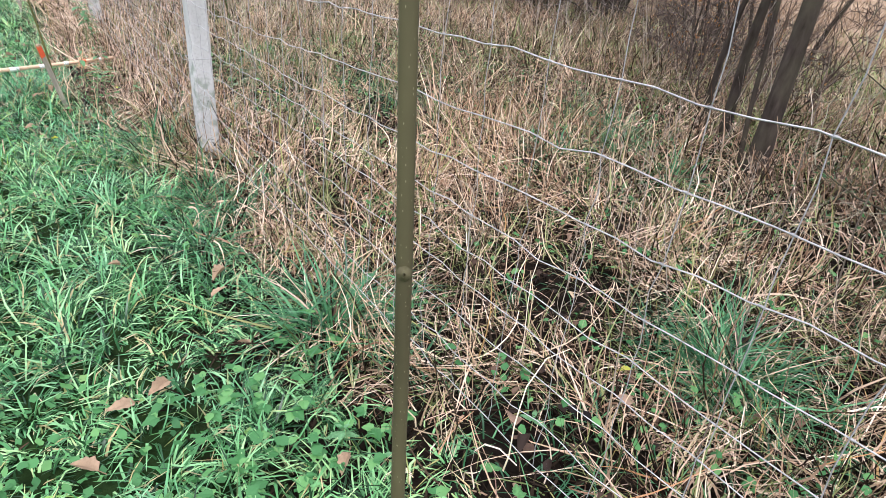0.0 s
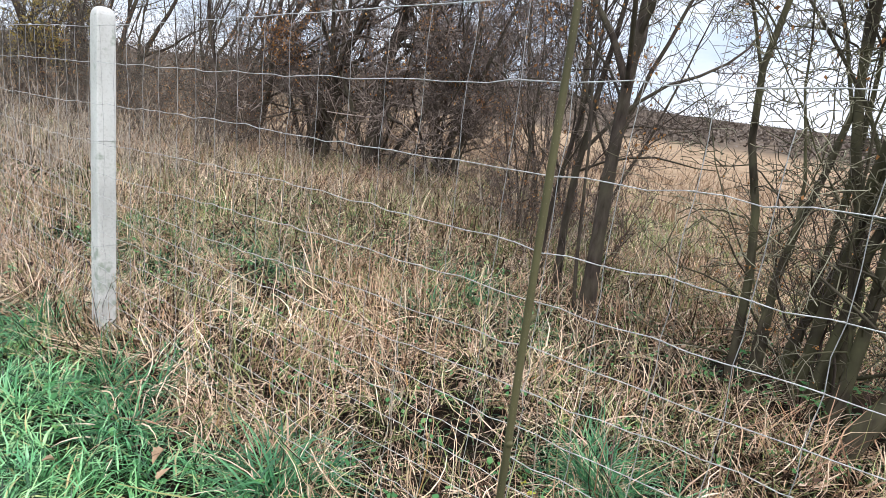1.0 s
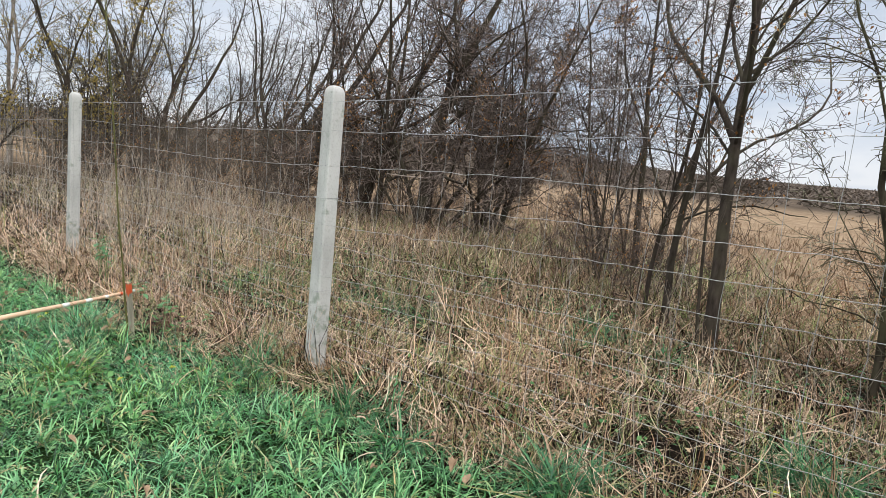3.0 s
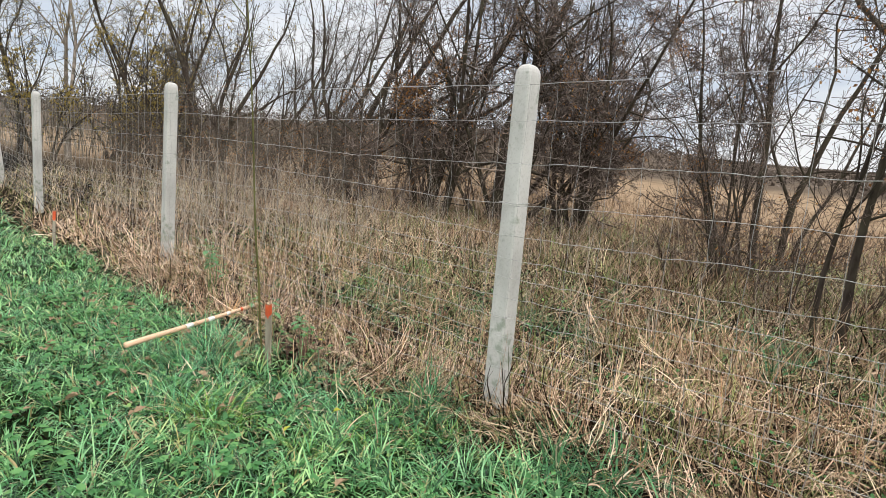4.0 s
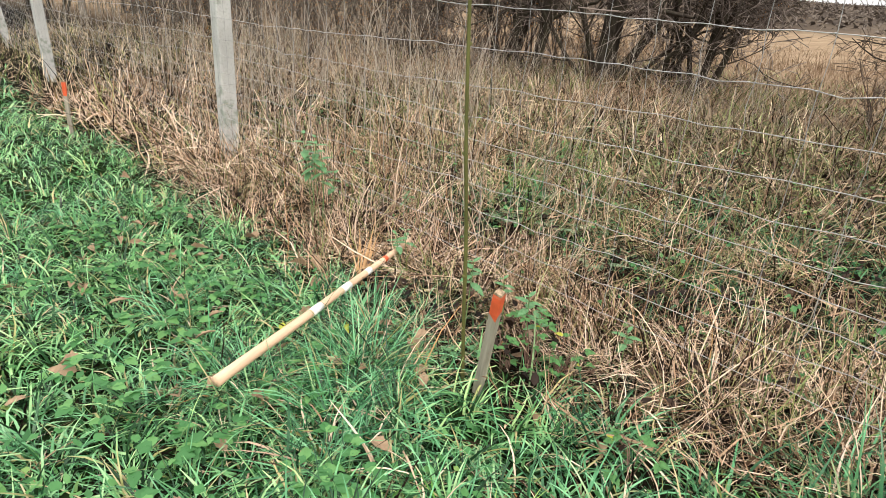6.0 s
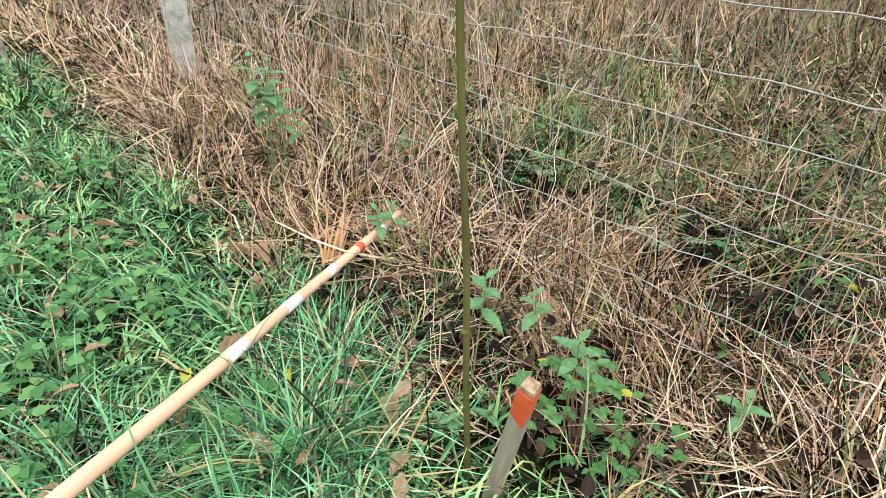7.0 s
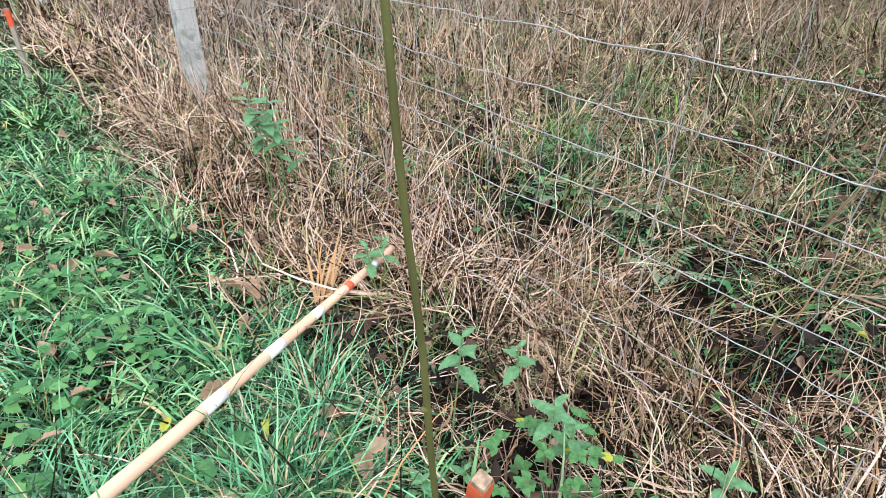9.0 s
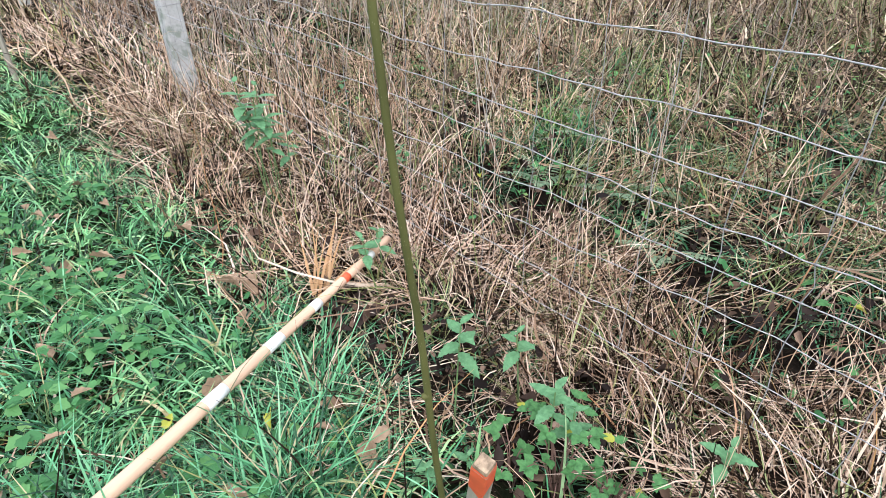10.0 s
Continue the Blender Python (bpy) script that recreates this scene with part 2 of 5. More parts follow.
def concrete():
    m, n, l, b = shader("post_concrete", 0.85, 0.25)
    t = noise_tex(n, l, 5, 6, (1, 1, 0.35))
    r = ramp(n, [(0.25, (0.41, 0.405, 0.385)), (0.55, (0.58, 0.575, 0.55)), (0.8, (0.67, 0.665, 0.64))])
    l.new(t.outputs["Fac"], r.inputs[0])
    g = noise_tex(n, l, 90, 4)
    gr = ramp(n, [(0.30, (0.72, 0.72, 0.70)), (0.5, (1, 1, 1))])
    l.new(g.outputs["Fac"], gr.inputs[0])
    col = blend(n, l, 0.55, r.outputs[0], gr.outputs[0], "MULTIPLY")
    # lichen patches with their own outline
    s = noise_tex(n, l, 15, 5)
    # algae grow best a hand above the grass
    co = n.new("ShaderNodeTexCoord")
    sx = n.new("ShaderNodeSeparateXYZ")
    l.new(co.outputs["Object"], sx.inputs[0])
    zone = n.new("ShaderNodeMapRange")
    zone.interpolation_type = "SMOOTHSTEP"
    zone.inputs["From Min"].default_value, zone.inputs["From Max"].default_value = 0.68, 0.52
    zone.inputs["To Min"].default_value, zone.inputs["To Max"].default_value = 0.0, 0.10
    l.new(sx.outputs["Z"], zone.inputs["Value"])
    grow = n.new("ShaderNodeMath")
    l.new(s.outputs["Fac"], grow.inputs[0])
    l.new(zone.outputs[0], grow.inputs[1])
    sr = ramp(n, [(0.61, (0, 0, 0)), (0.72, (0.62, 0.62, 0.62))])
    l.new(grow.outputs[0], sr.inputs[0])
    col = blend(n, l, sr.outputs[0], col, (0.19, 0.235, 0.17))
    l.new(col, b.inputs["Base Color"])
    bump(n, l, b, g.outputs["Fac"], 0.35, 0.003)
    return m


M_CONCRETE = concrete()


def plain(name, col, rough, spec=0.3, metal=0.0, var=0.25, scale=30, stretch=None, relief=0.15):
    m, n, l, b = shader(name, rough, spec, metal)
    t = noise_tex(n, l, scale, 5, stretch)
    r = ramp(n, [(0.3, tuple(c * (1 - var) for c in col)), (0.7, tuple(min(1, c * (1 + var)) for c in col))])
    l.new(t.outputs["Fac"], r.inputs[0])
    l.new(r.outputs[0], b.inputs["Base Color"])
    bump(n, l, b, t.outputs["Fac"], relief, 0.003)
    return m


M_WIRE = plain("galvanised_wire", (0.46, 0.455, 0.45), 0.6, 0.4, 0.2, 0.3, 60)
M_STAY = plain("dull_zinc_wire", (0.36, 0.355, 0.35), 0.65, 0.35, 0.15, 0.25, 60)
M_STAKE = plain("weathered_wood", (0.40, 0.36, 0.29), 0.85, 0.2, 0, 0.4, 40, (1, 1, 0.08), 0.5)
M_STAKE_END = plain("sawn_end_wood", (0.34, 0.25, 0.165), 0.9, 0.1, 0, 0.55, 90, None, 0.4)
M_RED = plain("red_marking_paint", (0.74, 0.12, 0.045), 0.6, 0.35, 0, 0.2, 25)
M_STICK = plain("turned_stick_wood", (0.74, 0.49, 0.33), 0.6, 0.25, 0, 0.22, 30, (1, 1, 0.1), 0.2)
M_WHITE = plain("white_paint", (0.86, 0.84, 0.80), 0.6, 0.3, 0, 0.08, 40)


def sapling_bark(name, dark, light):
    m, n, l, b = shader(name, 0.7, 0.3)
    t = noise_tex(n, l, 14, 5, (1, 1, 0.3))
    r = ramp(n, [(0.3, dark), (0.7, light)])
    l.new(t.outputs["Fac"], r.inputs[0])
    c = n.new("ShaderNodeTexCoord")
    v = n.new("ShaderNodeTexVoronoi")
    v.inputs["Scale"].default_value = 340
    vm = n.new("ShaderNodeMapping")
    vm.inputs["Scale"].default_value = (1, 1, 0.4)
    l.new(c.outputs["Object"], vm.inputs[0])
    l.new(vm.outputs[0], v.inputs["Vector"])
    vr = ramp(n, [(0.06, (0.6, 0.6, 0.6)), (0.15, (0, 0, 0))])
    l.new(v.outputs["Distance"], vr.inputs[0])
    l.new(blend(n, l, vr.outputs[0], r.outputs[0], (0.36, 0.33, 0.20)), b.inputs["Base Color"])
    bump(n, l, b, t.outputs["Fac"], 0.3, 0.003)
    return m


M_SAPLING = sapling_bark("sapling_bark_olive", (0.060, 0.062, 0.018), (0.150, 0.150, 0.045))
M_SAPLING_BROWN = sapling_bark("sapling_bark_brown", (0.052, 0.046, 0.022), (0.120, 0.108, 0.05))


def edge_x(y):
    """Where the mown green verge ends and the dry strip along the fence begins."""
    return np.interp(y, [-9, -2.0, -1.0, 0.0, 0.6, 1.0, 2.0, 3.0, 4.6, 5.3, 8.5, 12.5, 16.5, 30], [-0.18, -0.15, -0.20, -0.26, -0.38, -0.50, -0.50, -0.44, -0.46, -0.56, -0.48, -0.30, 0.2, 2.0])


def ground_material():
    m, n, l, b = shader("meadow_soil", 0.95, 0.02)
    t = noise_tex(n, l, 14, 6)
    t2 = noise_tex(n, l, 0.7, 5)
    # soil and moss set near black: shade of the grass gaps is in their colour
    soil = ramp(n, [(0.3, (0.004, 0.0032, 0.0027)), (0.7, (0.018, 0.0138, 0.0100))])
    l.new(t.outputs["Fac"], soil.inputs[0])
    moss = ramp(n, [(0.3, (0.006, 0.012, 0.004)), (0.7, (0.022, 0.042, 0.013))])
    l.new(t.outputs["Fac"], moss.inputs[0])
    field = ramp(n, [(0.25, (0.17, 0.12, 0.075)), (0.5, (0.28, 0.20, 0.13)), (0.75, (0.38, 0.29, 0.19))])
    l.new(t2.outputs["Fac"], field.inputs[0])
    c = n.new("ShaderNodeNewGeometry")
    s = n.new("ShaderNodeSeparateXYZ")
    l.new(c.outputs["Position"], s.inputs[0])
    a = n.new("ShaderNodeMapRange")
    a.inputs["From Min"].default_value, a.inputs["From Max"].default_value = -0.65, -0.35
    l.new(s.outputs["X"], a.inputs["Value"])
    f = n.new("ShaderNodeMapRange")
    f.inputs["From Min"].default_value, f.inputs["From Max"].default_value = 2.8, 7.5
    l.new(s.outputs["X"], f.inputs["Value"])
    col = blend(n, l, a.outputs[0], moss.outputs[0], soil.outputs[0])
    col = blend(n, l, f.outputs[0], col, field.outputs[0])
    # scrubby grey-brown slope far off
    dist = n.new("ShaderNodeVectorMath")
    dist.operation = "LENGTH"
    l.new(c.outputs["Position"], dist.inputs[0])
    far_off = n.new("ShaderNodeMapRange")
    far_off.inputs["From Min"].default_value, far_off.inputs["From Max"].default_value = 62, 78
    l.new(dist.outputs["Value"], far_off.inputs["Value"])
    t3 = noise_tex(n, l, 0.12, 6)
    scrub = ramp(n, [(0.3, (0.065, 0.050, 0.038)), (0.7, (0.15, 0.115, 0.085))])
    l.new(t3.outputs["Fac"], scrub.inputs[0])
    col = blend(n, l, far_off.outputs[0], col, scrub.outputs[0])
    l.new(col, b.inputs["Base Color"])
    bump(n, l, b, t.outputs["Fac"], 0.8, 0.03)
    return m


M_GROUND = ground_material()

# ---- mesh builders ----


def mesh_from(name, verts, quads, mat, tris=None, smooth=False):
    me = bpy.data.meshes.new(name)
    verts = np.asarray(verts, np.float32).reshape(-1, 3)
    quads = np.asarray(quads, np.int32).reshape(-1, 4)
    tris = np.zeros((0, 3), np.int32) if tris is None else np.asarray(tris, np.int32).reshape(-1, 3)
    me.vertices.add(len(verts))
    me.vertices.foreach_set("co", verts.ravel())
    me.loops.add(4 * len(quads) + 3 * len(tris))
    me.loops.foreach_set("vertex_index", np.concatenate([quads.ravel(), tris.ravel()]))
    me.polygons.add(len(quads) + len(tris))
    starts = np.concatenate([np.arange(len(quads)) * 4, 4 * len(quads) + np.arange(len(tris)) * 3]).astype(np.int32)
    me.polygons.foreach_set("loop_start", starts)
    if smooth:
        me.polygons.foreach_set("use_smooth", np.ones(len(starts), bool))
    me.materials.append(mat)
    me.update(calc_edges=True)
    return me


def put(name, me, parent=None, label="", at=None):
    ob = new(name, me)
    if parent:
        ob.parent = parent
    if at is not None:
        ob.matrix_basis = at
    return tagged(ob, label)


def part(name, bm, material, parent, label=""):
    """Links a bmesh as one mesh object under a thing or a part."""
    me = bpy.data.meshes.new(name)
    bm.to_mesh(me)
    bm.free()
    me.materials.append(material)
    return put(name, me, parent, label)


def height(x, y):
    x, y = np.asarray(x, float), np.asarray(y, float)
    h = 0.018 * np.sin(2.3 * x + 0.7) * np.sin(1.9 * y + 1.1) + 0.012 * np.sin(5.1 * x + 2.2 * y) + 0.010 * np.sin(7.3 * y - 3.9 * x + 2)
    d = np.hypot(x, y)
    h = h + 0.034 * np.clip(d - 40, 0, 400) ** 1.0 * np.clip((d - 40) / 60, 0, 1)
    ang = np.degrees(np.arctan2(y, x))
    h = h + 7.0 * np.exp(-(((ang - 38) / 16) ** 2)) * np.clip((d - 120) / 120, 0, 1)
    return h


def blades(name, xy, length, width, lean, curl, mat, rng, segs=3, zoff=0.0, az=None, smooth=False, turn=0.0):
    """Many grass blades in one mesh: tapered strips that lean and curl over."""
    n = len(xy)
    az = rng.uniform(0, 2 * np.pi, n) if az is None else az
    veer = rng.normal(0, 1, n) * turn
    tw = az + np.pi / 2 + rng.normal(0, 0.5, n)
    side = np.stack([np.cos(tw), np.sin(tw)], 1)
    p = np.zeros((n, segs + 1, 3))
    p[:, 0, :2] = xy
    p[:, 0, 2] = height(xy[:, 0], xy[:, 1]) + zoff - 0.01
    for k in range(1, segs + 1):
        th = lean + curl * (k - 0.5) / segs
        heading = az + veer * (k - 1) / segs
        out = np.stack([np.cos(heading), np.sin(heading)], 1)
        st = length / segs
        p[:, k, :2] = p[:, k - 1, :2] + out * (np.sin(th) * st)[:, None]
        p[:, k, 2] = p[:, k - 1, 2] + np.cos(th) * st
    floor = height(p[:, 1:, 0], p[:, 1:, 1]) + 0.008
    p[:, 1:, 2] = np.maximum(p[:, 1:, 2], floor)
    prof = np.array([0.75] + [1 - (k / segs) ** 2.2 * 0.88 for k in range(1, segs + 1)])
    w = 0.5 * width[:, None] * prof[None, :]
    v = np.zeros((n, segs + 1, 2, 3))
    v[:, :, 0] = p
    v[:, :, 1] = p
    v[:, :, 0, :2] -= side[:, None, :] * w[..., None]
    v[:, :, 1, :2] += side[:, None, :] * w[..., None]
    v[:, :, 1, 2] += 0.25 * w * rng.normal(0, 1, n)[:, None]
    base = (np.arange(n) * (segs + 1) * 2)[:, None]
    k = np.arange(segs)[None, :] * 2
    q = np.stack([base + k, base + k + 1, base + k + 3, base + k + 2], -1)
    return mesh_from(name, v, q, mat, smooth=smooth)


def tubes(paths, radii, sides):
    """Vertices and quads of many tubes: paths (n, k, 3), radii (n, k)."""
    n, k, _ = paths.shape
    t = np.gradient(paths, axis=1)
    t /= np.linalg.norm(t, axis=2, keepdims=True) + 1e-9
    ref = np.where(np.abs(t[:, :1, 2:3]) > 0.9, np.array([1.0, 0, 0]), np.array([0, 0, 1.0]))
    ref = np.repeat(ref, k, 1)
    a = np.cross(t, ref)
    a /= np.linalg.norm(a, axis=2, keepdims=True) + 1e-9
    b = np.cross(t, a)
    ph = np.arange(sides) * 2 * np.pi / sides
    ring = a[:, :, None] * np.cos(ph)[None, None, :, None] + b[:, :, None] * np.sin(ph)[None, None, :, None]
    v = paths[:, :, None] + ring * radii[:, :, None, None]
    base = np.arange(n)[:, None, None] * k * sides + np.arange(k - 1)[None, :, None] * sides
    i = np.arange(sides)[None, None, :]
    j = (i + 1) % sides
    q = np.stack([base + i, base + j, base + sides + j, base + sides + i], -1)
    return v.reshape(-1, 3), q.reshape(-1, 4)


def joined(chunks):
    vs, qs, off = [], [], 0
    for v, q in chunks:
        vs.append(v)
        qs.append(q + off)
        off += len(v)
    return np.concatenate(vs), np.concatenate(qs)


def limbs(rng, pos, way, length, r0, k, wobble, lift, tip=0.35):
    """Wandering branches from pos along way; lift bends them up (or, below 0, down)."""
    n = len(pos)
    p = np.zeros((n, k, 3))
    p[:, 0] = pos
    d = way / (np.linalg.norm(way, axis=1, keepdims=True) + 1e-9)
    step = (length / (k - 1))[:, None]
    bend = rng.normal(0, 0.55 * wobble, (n, 3))
    for i in range(1, k):
        p[:, i] = p[:, i - 1] + d * step
        if i % 4 == 0:
            bend = bend * -0.6 + rng.normal(0, 0.4 * wobble, (n, 3))
        d = d + bend + rng.normal(0, wobble, (n, 3)) + np.array([0, 0, lift])
        d /= np.linalg.norm(d, axis=1, keepdims=True) + 1e-9
    r = r0[:, None] * np.linspace(1, tip, k)[None, :]
    return p, r


def offshoots(rng, p, r, per, lo, hi, angle, scale, thin, k, wobble, lift, floor=0.0):
    """Side branches along each branch of p."""
    n, kk, _ = p.shape
    idx = np.repeat(np.arange(n), per)
    m = len(idx)
    u = rng.uniform(lo, hi, m) * (kk - 1)
    i0 = np.minimum(u.astype(int), kk - 2)
    f = (u - i0)[:, None]
    pos = p[idx, i0] * (1 - f) + p[idx, i0 + 1] * f
    along = p[idx, i0 + 1] - p[idx, i0]
    along /= np.linalg.norm(along, axis=1, keepdims=True) + 1e-9
    rand = rng.normal(0, 1, (m, 3))
    perp = rand - along * (rand * along).sum(1, keepdims=True)
    perp /= np.linalg.norm(perp, axis=1, keepdims=True) + 1e-9
    a = rng.normal(angle, 0.22, m)[:, None]
    way = along * np.cos(a) + perp * np.sin(a)
    plen = np.linalg.norm(np.diff(p, axis=1), axis=2).sum(1)[idx]
    length = plen * scale * rng.uniform(0.55, 1.25, m) * (1.15 - 0.6 * u / (kk - 1))
    rr = (r[idx, i0] * (1 - f[:, 0]) + r[idx, i0 + 1] * f[:, 0]) * thin * rng.uniform(0.7, 1.1, m)
    return limbs(rng, pos, way, np.maximum(length, floor), rr, k, wobble, lift)


def leaf_cards(rng, spots, size, mat, name, droop=0.4):
    """Small folded leaves, each a bent pair of faces, hung at the given spots."""
    n = len(spots)
    az = rng.uniform(0, 2 * np.pi, n)
    el = rng.normal(-droop, 0.5, n)
    d = np.stack([np.cos(az) * np.cos(el), np.sin(az) * np.cos(el), np.sin(el)], 1)
    s = np.cross(d, rng.normal(0, 1, (n, 3)))
    s /= np.linalg.norm(s, axis=1, keepdims=True) + 1e-9
    nn = np.cross(d, s)
    L = size * rng.uniform(0.6, 1.3, n)[:, None]
    v = np.stack([spots, spots + d * L * 0.45 + s * L * 0.3 + nn * L * 0.12, spots + d * L, spots + d * L * 0.45 - s * L * 0.3 + nn * L * 0.12], 1)
    b = np.arange(n)[:, None] * 4
    t = np.concatenate([b + np.array([[0, 1, 2]]), b + np.array([[0, 2, 3]])])
    return mesh_from(name, v, np.zeros((0, 4)), mat, tris=t)


def curled_leaves(rng, spots, size, mat, name):
    """Dry leaves, each a cupped blade of three rows, lying at all angles."""
    n = len(spots)
    az, el = rng.uniform(0, 2 * np.pi, n), rng.normal(0, 0.45, n)
    d = np.stack([np.cos(az) * np.cos(el), np.sin(az) * np.cos(el), np.sin(el)], 1)
    s = np.cross(d, np.stack([rng.normal(0, 0.4, n), rng.normal(0, 0.4, n), np.ones(n)], 1))
    s /= np.linalg.norm(s, axis=1, keepdims=True) + 1e-9
    up = np.cross(s, d)
    L = (size * rng.uniform(0.55, 1.4, n))[:, None]
    w, cup, bend = rng.uniform(0.22, 0.36, n)[:, None], rng.normal(0.0, 0.25, n)[:, None], rng.normal(0.0, 0.25, n)[:, None]
    rows = []
    for u, f in ((0.0, 0.0), (0.28, 1.0), (0.62, 0.85), (1.0, 0.0)):
        mid = spots + d * L * u + up * L * bend * u * u
        rows += [mid] if f == 0 else [mid + s * L * w * f + up * L * cup, mid, mid - s * L * w * f + up * L * cup * rng.uniform(0.4, 1.5, n)[:, None]]
    b = np.arange(n)[:, None] * 8
    q = np.concatenate([b + np.array([[1, 2, 5, 4]]), b + np.array([[2, 3, 6, 5]])])
    t = np.concatenate([b + np.array([k]) for k in ([0, 2, 1], [0, 3, 2], [4, 5, 7], [5, 6, 7])])
    return mesh_from(name, np.stack(rows, 1), q, mat, tris=t)


# ---- ground ----
def axis(fine_lo, fine_hi, step, far):
    mid = np.arange(fine_lo, fine_hi + step / 2, step)
    out, d = [], step
    x = 0.0
    while x < far:
        d *= 1.16
        x += d
        out.append(x)
    out = np.array(out)
    return np.concatenate([fine_lo - out[::-1], mid, fine_hi + out])


gx, gy = axis(-4, 5, 0.15, 1500), axis(-6, 9, 0.15, 1500)
GX, GY = np.meshgrid(gx, gy, indexing="ij")
GV = np.stack([GX, GY, height(GX, GY)], -1).reshape(-1, 3)
gi = (np.arange(len(gx) - 1)[:, None] * len(gy) + np.arange(len(gy) - 1)[None, :]).reshape(-1)
GQ = np.stack([gi, gi + len(gy), gi + len(gy) + 1, gi + 1], -1)
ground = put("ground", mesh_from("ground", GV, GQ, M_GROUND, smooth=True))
tagged(ground, "meadow soil darkened for gap shade, under green verge and tan field", "ground", kind="structure")

# ---- fence ----
FENCE_Y = [-7.6, -3.68, 0.0, 3.985, 8.52, 12.5, 16.5]


def fence_x(y):
    return np.interp(y, [-8, 8.52, 12.5, 16.5], [0, 0.02, 0.38, 0.96])


def wire_top(y):
    return np.interp(y, [-7.6, -3.68, -1.4, 0, 4, 8.5, 16.5], [1.86, 1.85, 1.775, 1.725, 1.70, 1.65, 1.70])


DROPS = [0, 0.185, 0.385, 0.57, 0.72, 0.85, 0.955, 1.05, 1.145, 1.24, 1.335, 1.43, 1.53]
STAY = 0.151
fence = new("fence")
tagged(fence, "knotted wire mesh fence on pale concrete posts", "fence")


def post_mesh(w, h):
    """Square concrete post with chamfered edges and a rounded head, foot in the ground."""
    bm = bmesh.new()
    c = 0.011
    half = w / 2

    def ring(z, s):
        hx, hy = half * s[0], half * s[1]
        cc = min(c, 0.8 * hx, 0.8 * hy)
        k = 0.30 * cc
        pts = []
        for sx, sy in ((1, 1), (-1, 1), (-1, -1), (1, -1)):
            arc = [(hx - cc, hy), (hx - k, hy - k), (hx, hy - cc)]
            arc = arc[::-1] if sx * sy > 0 else arc
            pts += [(sx * px, sy * py) for px, py in arc]
        return [bm.verts.new((x, y, z)) for x, y in pts]

    levels = [(-0.3, (1, 1)), (0.0, (1, 1)), (0.6, (0.99, 0.99)), (1.2, (0.97, 0.97)), (h - 0.060, (0.95, 0.95)), (h - 0.040, (0.92, 0.91)), (h - 0.024, (0.85, 0.82)), (h - 0.011, (0.73, 0.67)), (h - 0.003, (0.54, 0.46)), (h, (0.32, 0.26))]
    rings = [ring(z, s) for z, s in levels]
    for a, b in zip(rings, rings[1:]):
        for i in range(12):
            bm.faces.new((a[i], a[(i + 1) % 12], b[(i + 1) % 12], b[i]))
    bm.faces.new(rings[-1])
    bm.faces.new(rings[0][::-1])
    bmesh.ops.recalc_face_normals(bm, faces=bm.faces)
    return bm


POSTS = [(-7.6, 1.92, 0, 0), (-3.68, 1.95, 0.5, 0), (-0.014, 1.84, -1.4, 1.5), (4.06, 1.81, 2.0, 0), (8.52, 1.76, -0.5, 0), (12.5, 1.80, -2.5, -5.0), (16.5, 1.85, -2.5, -3.5)]
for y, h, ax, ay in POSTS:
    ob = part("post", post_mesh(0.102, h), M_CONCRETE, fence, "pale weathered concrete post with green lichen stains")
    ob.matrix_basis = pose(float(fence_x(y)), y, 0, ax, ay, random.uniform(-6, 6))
    # wire ties round the post
    for z in (0.57, 1.15):
        rng = np.random.default_rng(int(100 * (y + 20) + 100 * z))
        s, f = 0.0515, 0.064
        loop = np.array([[s, s, 0], [-f, s, 0.004], [-f, -s, 0], [s, -s, 0.006], [s, s, 0]]) + [0, 0, z]
        v, q = tubes(loop[None], np.full((1, 5), 0.0016), 4)
        put("wire_tie", mesh_from("wire_tie", v, q, M_WIRE), ob, "thin galvanised tie wire")

rngf = np.random.default_rng(5)
ys = np.arange(FENCE_Y[0] + 0.0, FENCE_Y[-1] + 0.01, STAY / 2)
stay_y = np.arange(-0.975 - STAY * 43, FENCE_Y[-1], STAY)
lines = []
for k, drop in enumerate(DROPS):
    sag = 0.012 * np.sin(ys * 1.7 + k * 1.3) + rngf.normal(0, 0.0035, len(ys))
    z = wire_top(ys) - drop + sag * (0.4 if k == 0 else 1)
    x = fence_x(ys) - 0.064 + rngf.normal(0, 0.003, len(ys))
    lines.append((x, z))
    pth = np.stack([x, ys, z], 1)[None]
    rad = 0.0015 if k == 0 else 0.0013
    v, q = tubes(pth, np.full((1, len(ys)), rad), 4)
    put("line_wire", mesh_from("line_wire", v, q, M_WIRE, smooth=True), fence)
kv = []
for y in stay_y:
    zs = np.array([np.interp(y, ys, z) for x, z in lines])
    xs = np.array([np.interp(y, ys, x) for x, z in lines])
    zz = np.concatenate([zs, (zs[1:] + zs[:-1]) / 2])
    xx = np.concatenate([xs, (xs[1:] + xs[:-1]) / 2 + rngf.normal(0, 0.004, len(zs) - 1)])
    order = np.argsort(-zz)
    xx, zz = xx[order] - 0.0015, zz[order]
    yy = y + rngf.normal(0, 0.003, len(zz))
    v, q = tubes(np.stack([xx, yy, zz], 1)[None], np.full((1, len(zz)), 0.0009), 4)
    put("stay_wire", mesh_from("stay_wire", v, q, M_STAY), fence)
    for xc, zc in zip(xs[:10], zs[:10]):
        a = np.array([[[xc, y - 0.006, zc], [xc - 0.001, y, zc + 0.0006], [xc, y + 0.006, zc]]], float)
        kv.append(tubes(a, np.array([[0.0014, 0.0024, 0.0014]]), 4))
v, q = joined(kv)
